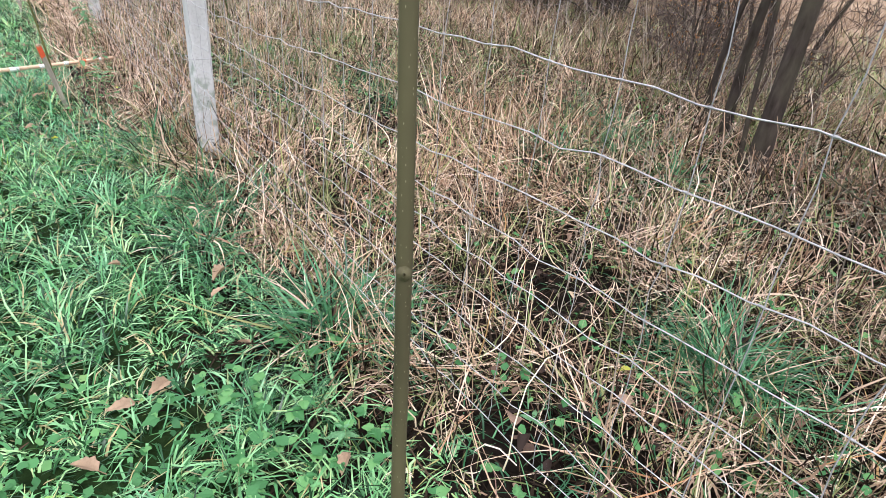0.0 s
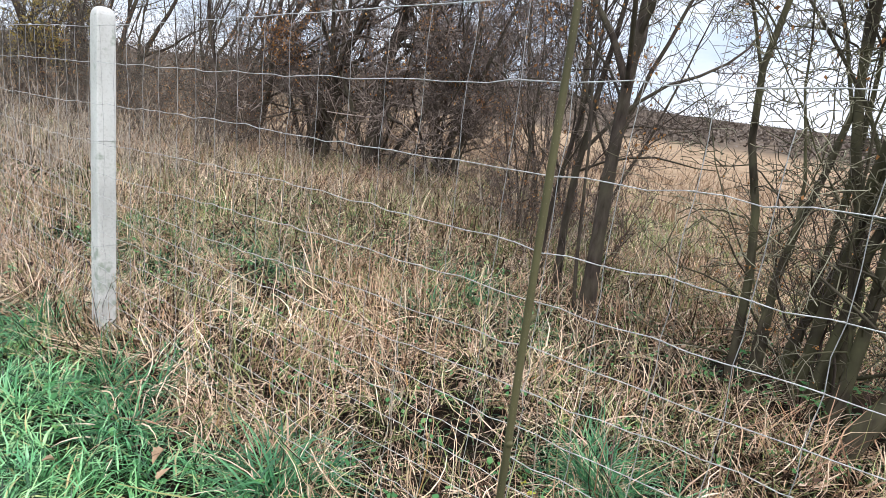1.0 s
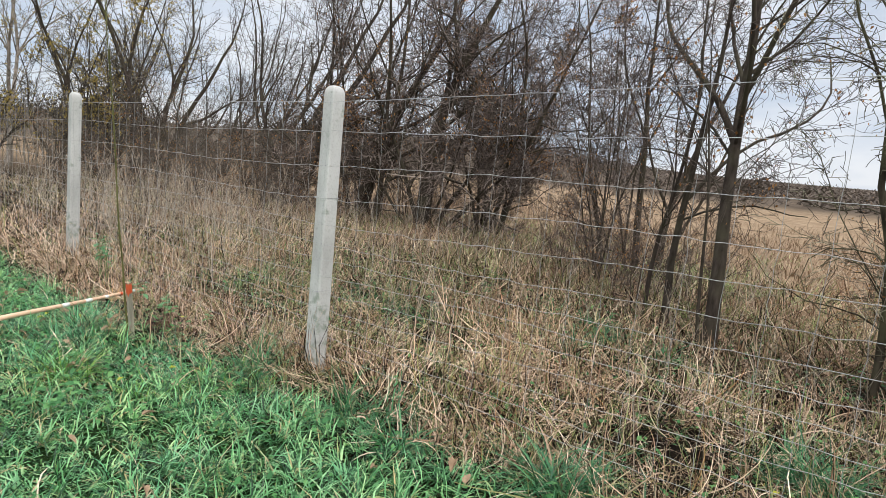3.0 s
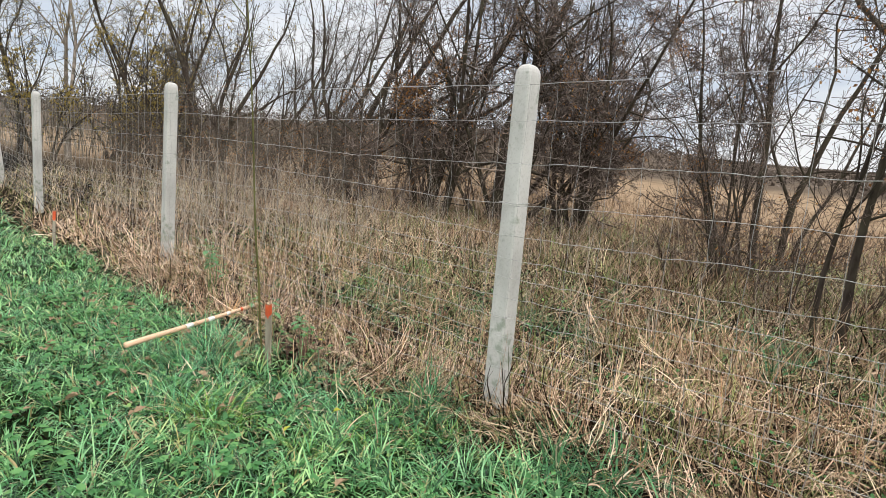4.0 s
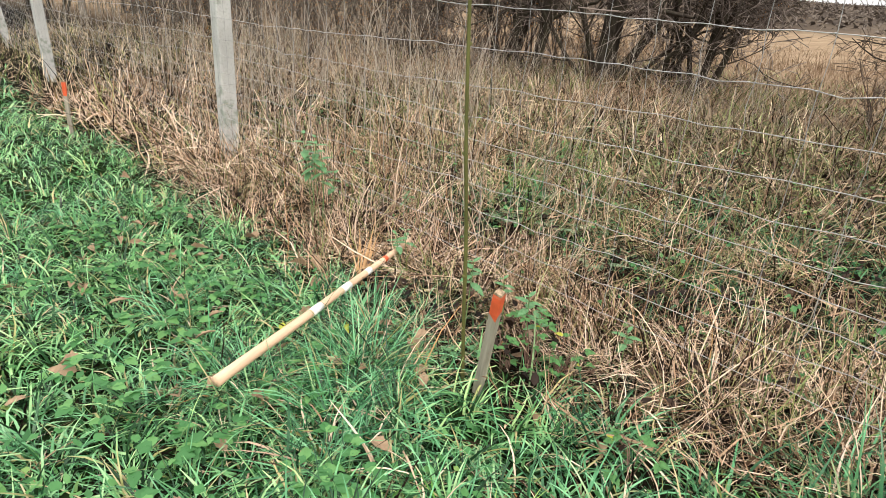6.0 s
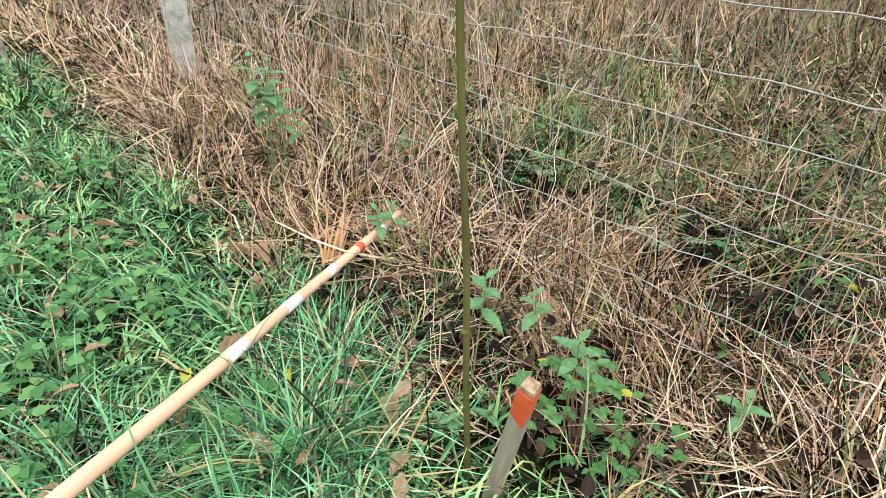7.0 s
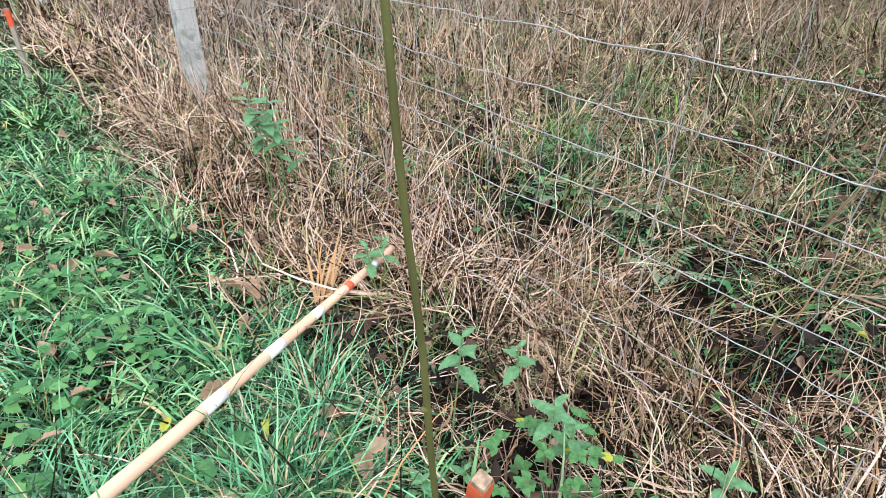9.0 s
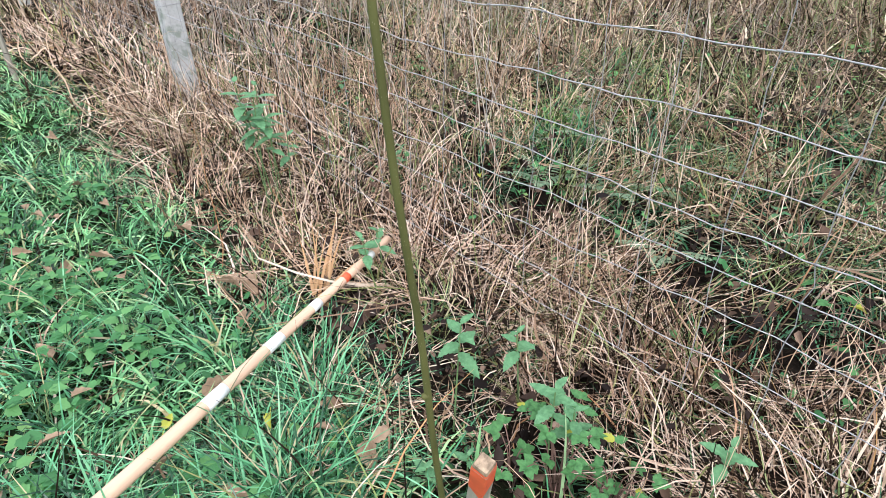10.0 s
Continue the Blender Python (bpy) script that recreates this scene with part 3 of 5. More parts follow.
tagged(put("wire_knot", mesh_from("wire_knot", v, q, M_STAY), fence), kind="stuff")

# ---- marker stakes ----


def stake_at(x, y, h, lean, rz):
    st = new("marker_stake")
    up = Vector((lean[0], lean[1], 1)).normalized()
    st.matrix_basis = Matrix.Translation((x, y, float(height(x, y)))) @ up.to_track_quat("Z", "Y").to_matrix().to_4x4() @ pose(0, 0, 0, 0, 0, rz)
    tagged(st, "short square wooden stake with red painted top", "stake", "marker stakes along the fence")
    s, c = 0.0135, 0.002
    rng = np.random.default_rng(int(y * 10) + 50)

    def ring(bm, z, f=1.0):
        pts = [(s - c, s), (-s + c, s), (-s, s - c), (-s, -s + c), (-s + c, -s), (s - c, -s), (s, -s + c), (s, s - c)]
        return [bm.verts.new((px * f, py * f, z)) for px, py in pts]

    def column(zs, cap):
        bm = bmesh.new()
        rs = [ring(bm, z, f) for z, f in zs]
        for a, b in zip(rs, rs[1:]):
            for i in range(8):
                bm.faces.new((a[i], a[(i + 1) % 8], b[(i + 1) % 8], b[i]))
        if cap:
            bm.faces.new(rs[-1])
        bmesh.ops.recalc_face_normals(bm, faces=bm.faces)
        return bm

    part("shaft", column([(-0.25, 1), (0, 1), (h - 0.012, 1.0)], True), M_STAKE, st, "weathered grey-brown wood")
    bm = column([(h - 0.09, 1.012), (h - 0.014, 1.014), (h - 0.007, 0.93)], False)
    for vtx in bm.verts:
        if vtx.co.z < h - 0.08:
            vtx.co.z += rng.uniform(-0.025, 0.02)
    part("paint_cap", bm, M_RED, st, "chipped red-orange marking paint")
    bm = column([(h - 0.0075, 0.93), (h, 0.80)], True)
    part("sawn_top", bm, M_STAKE_END, st, "brown sawn end grain")
    return st


stake_at(-0.572, 1.252, 0.458, (-0.18, -0.24), 47)
stake_at(-0.60, 5.40, 0.42, (0.02, -0.03), 30)

# ---- saplings ----


def sapling_at(x, y, h, r, lean, seed, mat, label):
    rng = np.random.default_rng(seed)
    th = new("sapling")
    th.matrix_basis = pose(x, y, float(height(x, y)))
    tagged(th, label, "sapling", "planted saplings")
    k = 30
    z = np.linspace(-0.05, h, k)
    u = np.clip(z, 0, h)
    px = lean[0] * u + 0.005 * np.sin(u * 5 + seed) + 0.005 * np.sin(u * 11 + 2 * seed) * np.clip(1 - u, 0, 1)
    py = lean[1] * u + 0.005 * np.sin(u * 4 + 1.3 * seed)
    px -= px[1]
    py -= py[1]
    P = np.stack([px, py, z], 1)[None]
    rr = r * (1.08 - 0.08 * np.clip(u / 0.15, 0, 1)) * (1 - 0.62 * u / h)
    rr *= 1 + 0.06 * (rng.uniform(0, 1, k) > 0.8)
    v, q = tubes(P, rr[None], 12)
    put("stem", mesh_from("stem", v, q, mat, smooth=True), th)
    for zz in (0.45, 0.78, 1.02, 1.3):
        a = rng.uniform(0, 6.28)
        i = np.argmin(np.abs(z - zz))
        c = P[0, i]
        d = np.array([np.cos(a), np.sin(a), 0.45]) * 0.012 * 1.1
        v, q = tubes(np.stack([c, c + d * 0.7, c + d])[None], np.array([[0.006, 0.0055, 0.001]]), 7)
        put("pruned_knot", mesh_from("pruned_knot", v, q, mat, smooth=True), th, "small pale pruning knot")
    for zz in np.linspace(h * 0.7, h * 0.97, 8):
        a = rng.uniform(0, 6.28)
        i = np.argmin(np.abs(z - zz))
        pp, rw = limbs(rng, P[0, i][None], np.array([[np.cos(a), np.sin(a), 1.1]]), np.array([rng.uniform(0.25, 0.6)]), np.array([0.0035]), 6, 0.08, 0.05)
        v, q = tubes(pp, rw, 5)
        put("twig", mesh_from("twig", v, q, mat, smooth=True), th)
    return th


sapling_at(-0.570, -3.054, 2.9, 0.0078, (-0.025, 0.0), 3, M_SAPLING_BROWN, "young bare planted tree with brown speckled bark")
sapling_at(-0.578, 1.312, 2.6, 0.0063, (-0.078, 0.0), 7, M_SAPLING, "young bare planted tree with olive speckled bark")

# ---- trees ----


def with_two(name, va, qa, ma, vb, qb, mb):
    """One mesh of two materials: thick wood and fine twigs."""
    me = mesh_from(name, np.concatenate([va, vb]), np.concatenate([qa, qb + len(va)]), ma)
    me.materials.append(mb)
    idx = np.zeros(len(qa) + len(qb), np.int32)
    idx[len(qa):] = 1
    me.polygons.foreach_set("material_index", idx)
    return me


def tree(name, label, seed, stems, bark_mat, twig_mat, levels, leaves=None, kind_cat="tree", near=False, wob=0.075, least=0.0018):
    """A bare tree: stems rows (x, y, dx, dy, dz, length, radius); levels of side branches; optional (material, count, size, lowest)."""
    rng = np.random.default_rng(seed)
    th = new(name)
    tagged(th, label, kind_cat)
    s = np.array(stems, float)
    pos = np.stack([s[:, 0], s[:, 1], np.full(len(s), -0.08)], 1)
    p, r = limbs(rng, pos, s[:, 2:5], s[:, 5], s[:, 6], 14, wob, 0.035, 0.07)
    flare = np.ones((1, 14))
    flare[0, 0] = 1.35
    for i in range(len(s)):
        v, q = tubes(p[i:i + 1], r[i:i + 1] * flare, 9)
        put("trunk", mesh_from("trunk", v, q, bark_mat, smooth=True), th)
    allp, allr = p, r
    thick, fine = [], []
    tips = [p[:, 8:].reshape(-1, 3)]
    for j, (per, lo, hi, ang, sc, thin, k, wb, lift) in enumerate(levels):
        src_p, src_r = allp, allr
        if j == 1:  # side branches leave both stems and forks
            extra_p, extra_r = offshoots(rng, p, r, per, lo, hi, ang, sc, thin, k, wb, lift, 0.12)
        allp, allr = offshoots(rng, src_p, src_r, per, lo, hi, ang, sc, thin, k, wb, lift, 0.12)
        if j == 1:
            allp, allr = np.concatenate([allp, extra_p]), np.concatenate([allr, extra_r])
        allr = np.maximum(allr, least)
        if j == 0 and near:
            for i in range(len(allp)):
                v, q = tubes(allp[i:i + 1], allr[i:i + 1], 7)
                put("branch", mesh_from("branch", v, q, bark_mat, smooth=True), th)
        elif j <= 1:
            thick.append(tubes(allp, allr, 4))
        else:
            fine.append(tubes(allp, allr, 3))
        tips.append(allp[:, 1:].reshape(-1, 3))
    va, qa = joined(thick)
    vb, qb = joined(fine)
    put("crown", with_two("crown", va, qa, bark_mat, vb, qb, twig_mat), th)
    if leaves:
        for mat, count, size, zmin in leaves:
            t = tips[-1]
            t = t[t[:, 2] > zmin]
            # leaves hang on in a few patches
            hub = t[rng.integers(0, len(t), 9)]
            w = np.exp(-(np.linalg.norm(t[:, None] - hub[None], axis=2).min(1) / 0.5) ** 2) + 0.08
            sel = t[rng.choice(len(t), count, p=w / w.sum())] + rng.normal(0, 0.02, (count, 3))
            put("dead_foliage", leaf_cards(rng, sel, size, mat, "dead_foliage", 0.9), th, "few withered leaves still hanging")
    return th


def stems_ring(rng, n, spread, tilt, length, radius, lean=(0, 0)):
    rows = []
    for i in range(n):
        a = rng.uniform(0, 6.28)
        d = spread * rng.uniform(0.2, 1)
        t = tilt * rng.uniform(0.2, 1)
        rows.append((d * np.cos(a), d * np.sin(a), t * np.cos(a) + lean[0], t * np.sin(a) + lean[1], 1.0, length * rng.uniform(0.55, 1.15), radius * rng.uniform(0.6, 1.15)))
    return rows


rt = np.random.default_rng(11)
FORK = (3, 0.2, 0.72, 0.45, 0.55, 0.6, 11, 0.12, 0.04)
L_FINE = [FORK, (8, 0.12, 0.97, 0.95, 0.27, 0.38, 7, 0.15, 0.0), (5, 0.12, 1.0, 0.85, 0.6, 0.5, 6, 0.2, -0.04), (2, 0.1, 1.0, 0.85, 0.6, 0.6, 4, 0.25, -0.08)]
L_CURL = [(2, 0.20, 0.6, 0.30, 0.62, 0.62, 11, 0.10, 0.05), (11, 0.03, 0.85, 0.95, 0.20, 0.30, 8, 0.36, 0.01), (4, 0.12, 1.0, 0.95, 0.62, 0.55, 6, 0.36, -0.02), (2, 0.1, 1.0, 0.95, 0.5, 0.65, 3, 0.35, -0.05)]
L_THORN = [(4, 0.12, 0.75, 0.7, 0.55, 0.6, 9, 0.14, 0.03), (10, 0.16, 0.98, 1.0, 0.32, 0.42, 6, 0.2, 0.0), (8, 0.1, 1.0, 0.95, 0.5, 0.5, 3, 0.24, 0.0), (2, 0.1, 1.0, 0.9, 0.55, 0.65, 2, 0.25, 0.0)]
L_SHRUB = [(3, 0.1, 0.6, 0.5, 0.6, 0.6, 7, 0.12, 0.02), (6, 0.12, 0.97, 0.9, 0.34, 0.55, 4, 0.2, 0.0), (4, 0.1, 1.0, 0.9, 0.55, 0.65, 2, 0.2, 0.0)]
L_TALL = [FORK, (8, 0.12, 0.97, 0.85, 0.30, 0.38, 7, 0.14, 0.02), (6, 0.15, 1.0, 0.8, 0.5, 0.5, 4, 0.18, 0.0), (3, 0.15, 1.0, 0.85, 0.5, 0.6, 2, 0.2, -0.03)]
L_OAK = [(3, 0.25, 0.75, 0.5, 0.55, 0.6, 11, 0.12, 0.03), (11, 0.12, 0.97, 0.95, 0.34, 0.42, 7, 0.16, 0.0), (8, 0.12, 1.0, 0.9, 0.5, 0.5, 4, 0.2, 0.0), (5, 0.1, 1.0, 0.85, 0.55, 0.65, 2, 0.22, 0.0)]
L_FAR = [FORK, (8, 0.12, 0.97, 0.8, 0.32, 0.40, 5, 0.14, 0.03), (8, 0.1, 1.0, 0.85, 0.5, 0.55, 2, 0.2, 0.0)]

# clump of olive-barked stems close behind the fence
CLUMP = [(0.0, -0.06, 0.0, 0.0, 5.4, 0.034), (0.08, -0.18, 0.0, -0.03, 5.2, 0.034), (0.30, -0.30, 0.02, -0.05, 5.4, 0.034), (0.18, -0.40, 0.0, -0.08, 5.0, 0.042), (0.08, -0.50, 0.05, -0.05, 4.8, 0.040),
         (0.36, -0.55, 0.05, -0.10, 5.4, 0.050), (0.0, -0.62, 0.05, -0.09, 5.0, 0.045), (-0.36, -0.68, 0.05, -0.36, 5.2, 0.062), (0.2, -0.84, 0.05, -0.12, 5.4, 0.050), (0.46, -1.0, 0.10, -0.13, 5.2, 0.048),
         (0.1, -1.12, 0.0, -0.18, 5.0, 0.045), (0.3, -1.3, 0.1, -0.20, 4.8, 0.046), (0.5, -0.35, 0.1, 0.03, 4.6, 0.028), (-0.06, -0.2, -0.04, 0.05, 3.2, 0.018), (0.1, -0.72, -0.05, 0.1, 3.0, 0.017), (-0.1, -0.9, -0.1, -0.2, 2.6, 0.016)]
clump = tree("multi_stem_tree", "clump of bare olive-barked stems behind the wire fence", 21, [(x, y, dx, dy, 1, n, r * 0.88) for x, y, dx, dy, n, r in CLUMP],
             M_BARK_MOSS, M_TWIG_OLIVE, L_CURL, [(M_TREELEAF, 420, 0.035, 1.2)], near=True, wob=0.08, least=0.0026)
clump.matrix_basis = pose(2.58, -2.78, 0)
slim = tree("twin_stem_tree", "slim dark bare tree forking into upright stems", 32,
            [(0, 0, -0.01, 0.01, 1, 6.0, 0.064), (-0.04, 0.06, -0.07, 0.12, 1, 3.4, 0.017)], M_BARK, M_TWIG, [(4, 0.30, 0.60, 0.32, 0.62, 0.66, 11, 0.08, 0.05)] + L_FINE[1:], [(M_TREELEAF, 300, 0.035, 1.0)], near=True, wob=0.045, least=0.0019)
slim.matrix_basis = pose(2.97, -1.67, 0)
slim_b = tree("twin_stem_tree", "slender dark bare tree beside a thicket", 33,
              [(0, 0, 0.0, 0.02, 1, 5.2, 0.04), (0.08, 0.22, -0.03, 0.05, 1, 4.4, 0.026)], M_BARK, M_TWIG, L_FINE, [(M_TREELEAF, 250, 0.035, 1.0)], near=True, wob=0.04, least=0.0021)
slim_b.matrix_basis = pose(3.5, -1.12, 0)
thin_group = tree("multi_stem_tree", "group of bare dark stems spreading from one root", 23, [(0, 0, -0.20, 0.22, 1, 4.4, 0.024), (0.1, -0.05, -0.02, 0.02, 1, 5.6, 0.062), (0.25, -0.35, 0.03, -0.05, 1, 5.4, 0.056), (0.3, -0.45, 0.12, -0.12, 1, 4.4, 0.032), (-0.25, 0.4, -0.03, 0.04, 1, 5.0, 0.045), (0.3, 0.2, 0.02, 0.08, 1, 4.2, 0.024), (0.0, 0.3, -0.1, 0.12, 1, 3.2, 0.018)], M_BARK, M_TWIG, L_TALL, [(M_TREELEAF, 350, 0.035, 1.0)], wob=0.06, least=0.0036)
thin_group.matrix_basis = pose(6.8, 0.5, 0)
oak = tree("spreading_tree", "dark spreading bare tree with low arching branches and russet leaves", 24,
           [(0, 0, -0.02, 0.03, 1, 6.8, 0.19), (0.2, -0.1, 0.30, -0.40, 1, 4.8, 0.06), (0.1, 0.15, -0.2, 0.35, 1, 5.0, 0.06), (0.25, -0.2, 0.5, -0.9, 1, 4.2, 0.04), (0.1, -0.3, 0.3, -1.2, 1, 3.8, 0.035), (-0.2, 0.2, -0.3, 0.9, 1, 3.6, 0.04), (-0.1, -0.1, -0.3, -0.7, 1, 3.8, 0.035)],
           M_BARK, M_TWIG_PLUM, L_OAK, [(M_TREELEAF, 3600, 0.05, 1.6)], wob=0.05, least=0.0050)
oak.matrix_basis = pose(7.6, 5.6, 0)
thorn = tree("thorn_tree", "small dense thorn tree with dark tangled bare twigs", 41, [(r[0], r[1], r[2], r[3], 1, r[5], r[6]) for r in stems_ring(rt, 5, 0.25, 0.5, 7.2, 0.06)],
             M_BARK, M_TWIG_PLUM, L_THORN, [(M_TREELEAF, 1500, 0.045, 1.4)], wob=0.07, least=0.0050)
thorn.matrix_basis = pose(8.3, 4.3, 0)
shrub = tree("thicket_shrub", "dense tangle of thin brown bare stems", 25, stems_ring(rt, 14, 0.9, 0.6, 2.4, 0.012), M_TWIG_RED, M_TWIG_RED, L_SHRUB, [(M_TREELEAF, 260, 0.035, 0.4)], "shrub", wob=0.09, least=0.003)
shrub.matrix_basis = pose(7.0, 8.4, 0)
shrub_tall = tree("thicket_shrub", "tall tangle of dark bare twigs", 26, stems_ring(rt, 10, 0.8, 0.45, 4.0, 0.02), M_TWIG, M_BRUSH, L_SHRUB, [(M_TREELEAF, 700, 0.04, 0.4)], "shrub", wob=0.08, least=0.0035)
shrub_tall.matrix_basis = pose(8.2, 8.4, 0)
tall = tree("tall_bare_tree", "tall bare tree with forked dark trunk leaning over the field", 27, [(0, 0, 0.28, -0.18, 1, 8.0, 0.11), (0.15, 0.1, 0.42, -0.35, 1, 6.5, 0.06), (-0.1, 0.1, -0.05, 0.1, 1, 6.5, 0.06)], M_BARK, M_TWIG, L_FAR, None, wob=0.10, least=0.004)
tall.matrix_basis = pose(9.9, 15.2, 0)
tall_b = tree("tall_bare_tree", "tall slender bare tree with upright dark branches", 28, [(0, 0, 0.03, 0.05, 1, 9.0, 0.10), (0.2, 0, 0.15, 0.1, 1, 7.0, 0.05)], M_BARK, M_BRUSH, L_FAR, [(M_TREELEAF_Y, 900, 0.07, 0.8)], wob=0.10, least=0.0056)
tall_b.matrix_basis = pose(7.8, 18.4, 0)
tall_y = tree("leafy_thicket_tree", "small tree with sparse yellow-brown autumn leaves", 29, stems_ring(rt, 6, 0.4, 0.35, 4.6, 0.05), M_BARK, M_BRUSH, L_FAR, [(M_TREELEAF_Y, 3000, 0.06, 0.8)], wob=0.07, least=0.007)
tall_y.matrix_basis = pose(5.4, 17.6, 0)
pale = tree("pale_trunk_tree", "slender tree with pale birch-like trunk at the wood edge", 30, [(0, 0, 0.02, 0, 1, 9.5, 0.085)], M_BARK_PALE, M_BRUSH, L_FAR, least=0.0056)
pale.matrix_basis = pose(4.3, 22.5, 0)

COPIES = [(shrub, [(8.8, 6.6), (7.4, 10.2), (6.8, 12.6), (5.0, 15.2), (5.6, 18.4), (7.8, 16.0), (4.4, -0.5), (5.9, 0.7)]),
          (shrub_tall, [(3.1, 8.7, 0.42, 0.36), (4.3, 9.4, 0.5, 0.42), (5.2, 10.4, 0.6, 0.5), (4.7, 7.9, 0.45, 0.36), (6.0, 9.0, 0.6, 0.5), (5.6, 12.0, 0.7, 0.6), (3.6, 11.6, 0.6, 0.45), (2.3, 11.0, 0.45, 0.35), (3.2, 13.4, 0.6, 0.55), (9.2, 7.4), (9.0, 10.4), (7.2, 11.6), (9.8, 13.0), (6.2, 14.4), (9.4, 9.0), (3.1, -3.45, 0.5, 0.42), (3.3, -4.1, 0.5, 0.45)]),
          (thorn, [(9.1, 4.6, 0.6, 0.75), (7.3, 7.0, 0.95, 1.3), (9.4, 5.3, 0.7, 1.0), (5.3, 0.42, 0.32, 0.6)]),
          (tall, [(7.4, 10.1), (7.6, 7.9), (8.8, 12.6), (10.8, 17.6), (8.8, 20.5), (12.8, 23.0), (6.4, 24.5), (13.8, 27.5)]),
          (tall_b, [(5.6, 20.2), (9.6, 23.5), (3.4, 25.0), (1.6, 23.4), (7.6, 27.0), (0.4, 26.5), (11.4, 29.0), (-0.8, 24.5), (-2.4, 27.5), (6.0, 16.6)]),
          (tall_y, [(6.2, 19.4), (2.6, 18.6), (7.2, 22.0), (0.6, 22.0)]),
          (pale, [(5.2, 25.8), (2.4, 27.0)])]
rc = np.random.default_rng(31)
for proto, spots in COPIES:
    for x, y, *given in spots:
        keep = 25 if proto in (tall, oak) else 180
        ob = copy_thing(proto, pose(x, y, float(height(x, y)), 0, 0, rc.uniform(-keep, keep)))
        s = (0.5 if x < 4 else (rc.uniform(0.5, 0.75) if x < 6 and y < 2 else rc.uniform(0.6, 1.1))) if proto in (shrub, shrub_tall) else rc.uniform(0.85, 1.12)
        tall_s = s * rc.uniform(0.85, 1.15)
        if given:
            s, tall_s = given
        ob.scale = (s, s, tall_s)
for ob in list(scene.objects):
    if ob.get("category") in ("tree", "shrub"):
        ob["group"] = "bare trees and shrubs behind the fence"

# brushwood of the wood edge, stems standing too close to tell apart
rb = np.random.default_rng(44)
nb = 1250
bx, by = rb.uniform(-8, 26, nb), rb.uniform(20, 46, nb)
ok = (bx > -1.5 + 0.0 * by) | (by > 30)
bx, by = bx[ok], by[ok]
pos = np.stack([bx, by, height(bx, by) - 0.05], 1)
hb = 0.5 + 3.2 * rb.uniform(0, 1, len(bx)) ** 1.5
bp, br = limbs(rb, pos, np.stack([rb.normal(0, 0.15, len(bx)), rb.normal(0, 0.15, len(bx)), np.ones(len(bx))], 1), hb, 0.006 * hb, 6, 0.08, 0.0)
bp2, br2 = offshoots(rb, bp, br, 5, 0.15, 1.0, 0.7, 0.34, 0.6, 3, 0.15, 0.03)
vb, qb = joined([tubes(bp, br, 3), tubes(bp2, np.maximum(br2, 0.004), 3)])
tagged(put("brushwood", mesh_from("brushwood", vb, qb, M_BRUSH)), "brown leafless brushwood at the edge of a wood", "brushwood", kind="stuff")

# far wood on the rise, as a mass of small twiggy clumps
rw = np.random.default_rng(40)
n = 40000
a = np.radians(rw.uniform(-12, 100, n))
d = rw.uniform(80, 330, n)
keepm = (np.degrees(a) < 22) | (d > 150)
a, d = a[keepm], d[keepm]
fx, fy = d * np.cos(a), d * np.sin(a)
low = np.clip((np.degrees(a) - 16) / 8, 0.16, 1)
spots = np.stack([fx, fy, height(fx, fy) + rw.uniform(0, 1, len(fx)) ** 1.5 * rw.uniform(2, 7, len(fx)) * low], 1)
far = put("far_woods", leaf_cards(rw, spots, 0.8, M_FARWOOD, "far_woods", 0.1))
tagged(far, "distant brown wood along the rise", "woods", kind="stuff")

# ---- grasses ----
rg = np.random.default_rng(50)
_ph = np.random.default_rng(77).uniform(0, 6.28, (8, 2))


def patchy(x, y, size, seed=0):
    """A smooth uneven field between 0 and 1, for patches of growth."""
    f = 2 * np.pi / size
    v = 0
    for k in range(6):
        a = _ph[(k + seed) % 8, 0] + 1.1 * k + seed
        v = v + np.sin(f * (0.6 + 0.22 * k) * (np.cos(a) * x + np.sin(a) * y) + _ph[(k + 3 * seed) % 8, 1])
    return np.clip(0.5 + v / 5.0, 0, 1)


def scatter(x0, x1, y0, y1, per_m2, keep=None):
    n = int((x1 - x0) * (y1 - y0) * per_m2)
    xy = np.stack([rg.uniform(x0, x1, n), rg.uniform(y0, y1, n)], 1)
    return xy if keep is None else xy[keep(xy)]


def thinned(xy, size, lo, hi, seed=0):
    """Keep more where the patch field is high."""
    f = np.clip((patchy(xy[:, 0], xy[:, 1], size, seed) - lo) / (hi - lo), 0, 1)
    return xy[rg.uniform(0, 1, len(xy)) < f]


def clumped(xy, amount, grid):
    """Pull blades towards tuft centres."""
    c = np.floor(xy / grid)
    h = np.sin(c[:, 0] * 127.1 + c[:, 1] * 311.7) * 43758.5453
    h2 = np.sin(c[:, 0] * 269.5 + c[:, 1] * 183.3) * 43758.5453
    centre = (c + np.stack([h - np.floor(h), h2 - np.floor(h2)], 1)) * grid
    f = rg.uniform(0, 1, len(xy))[:, None] ** 0.7 * amount
    return xy * (1 - f) + centre * f


def verge(xy):
    return xy[:, 0] < edge_x(xy[:, 1]) + rg.normal(0, 0.09, len(xy)) + 0.12 * (patchy(xy[:, 0], xy[:, 1], 0.7, 2) - 0.5)


def rough_side(xy):
    return xy[:, 0] > edge_x(xy[:, 1]) + rg.normal(0, 0.07, len(xy)) + 0.12 * (patchy(xy[:, 0], xy[:, 1], 0.7, 2) - 0.5)


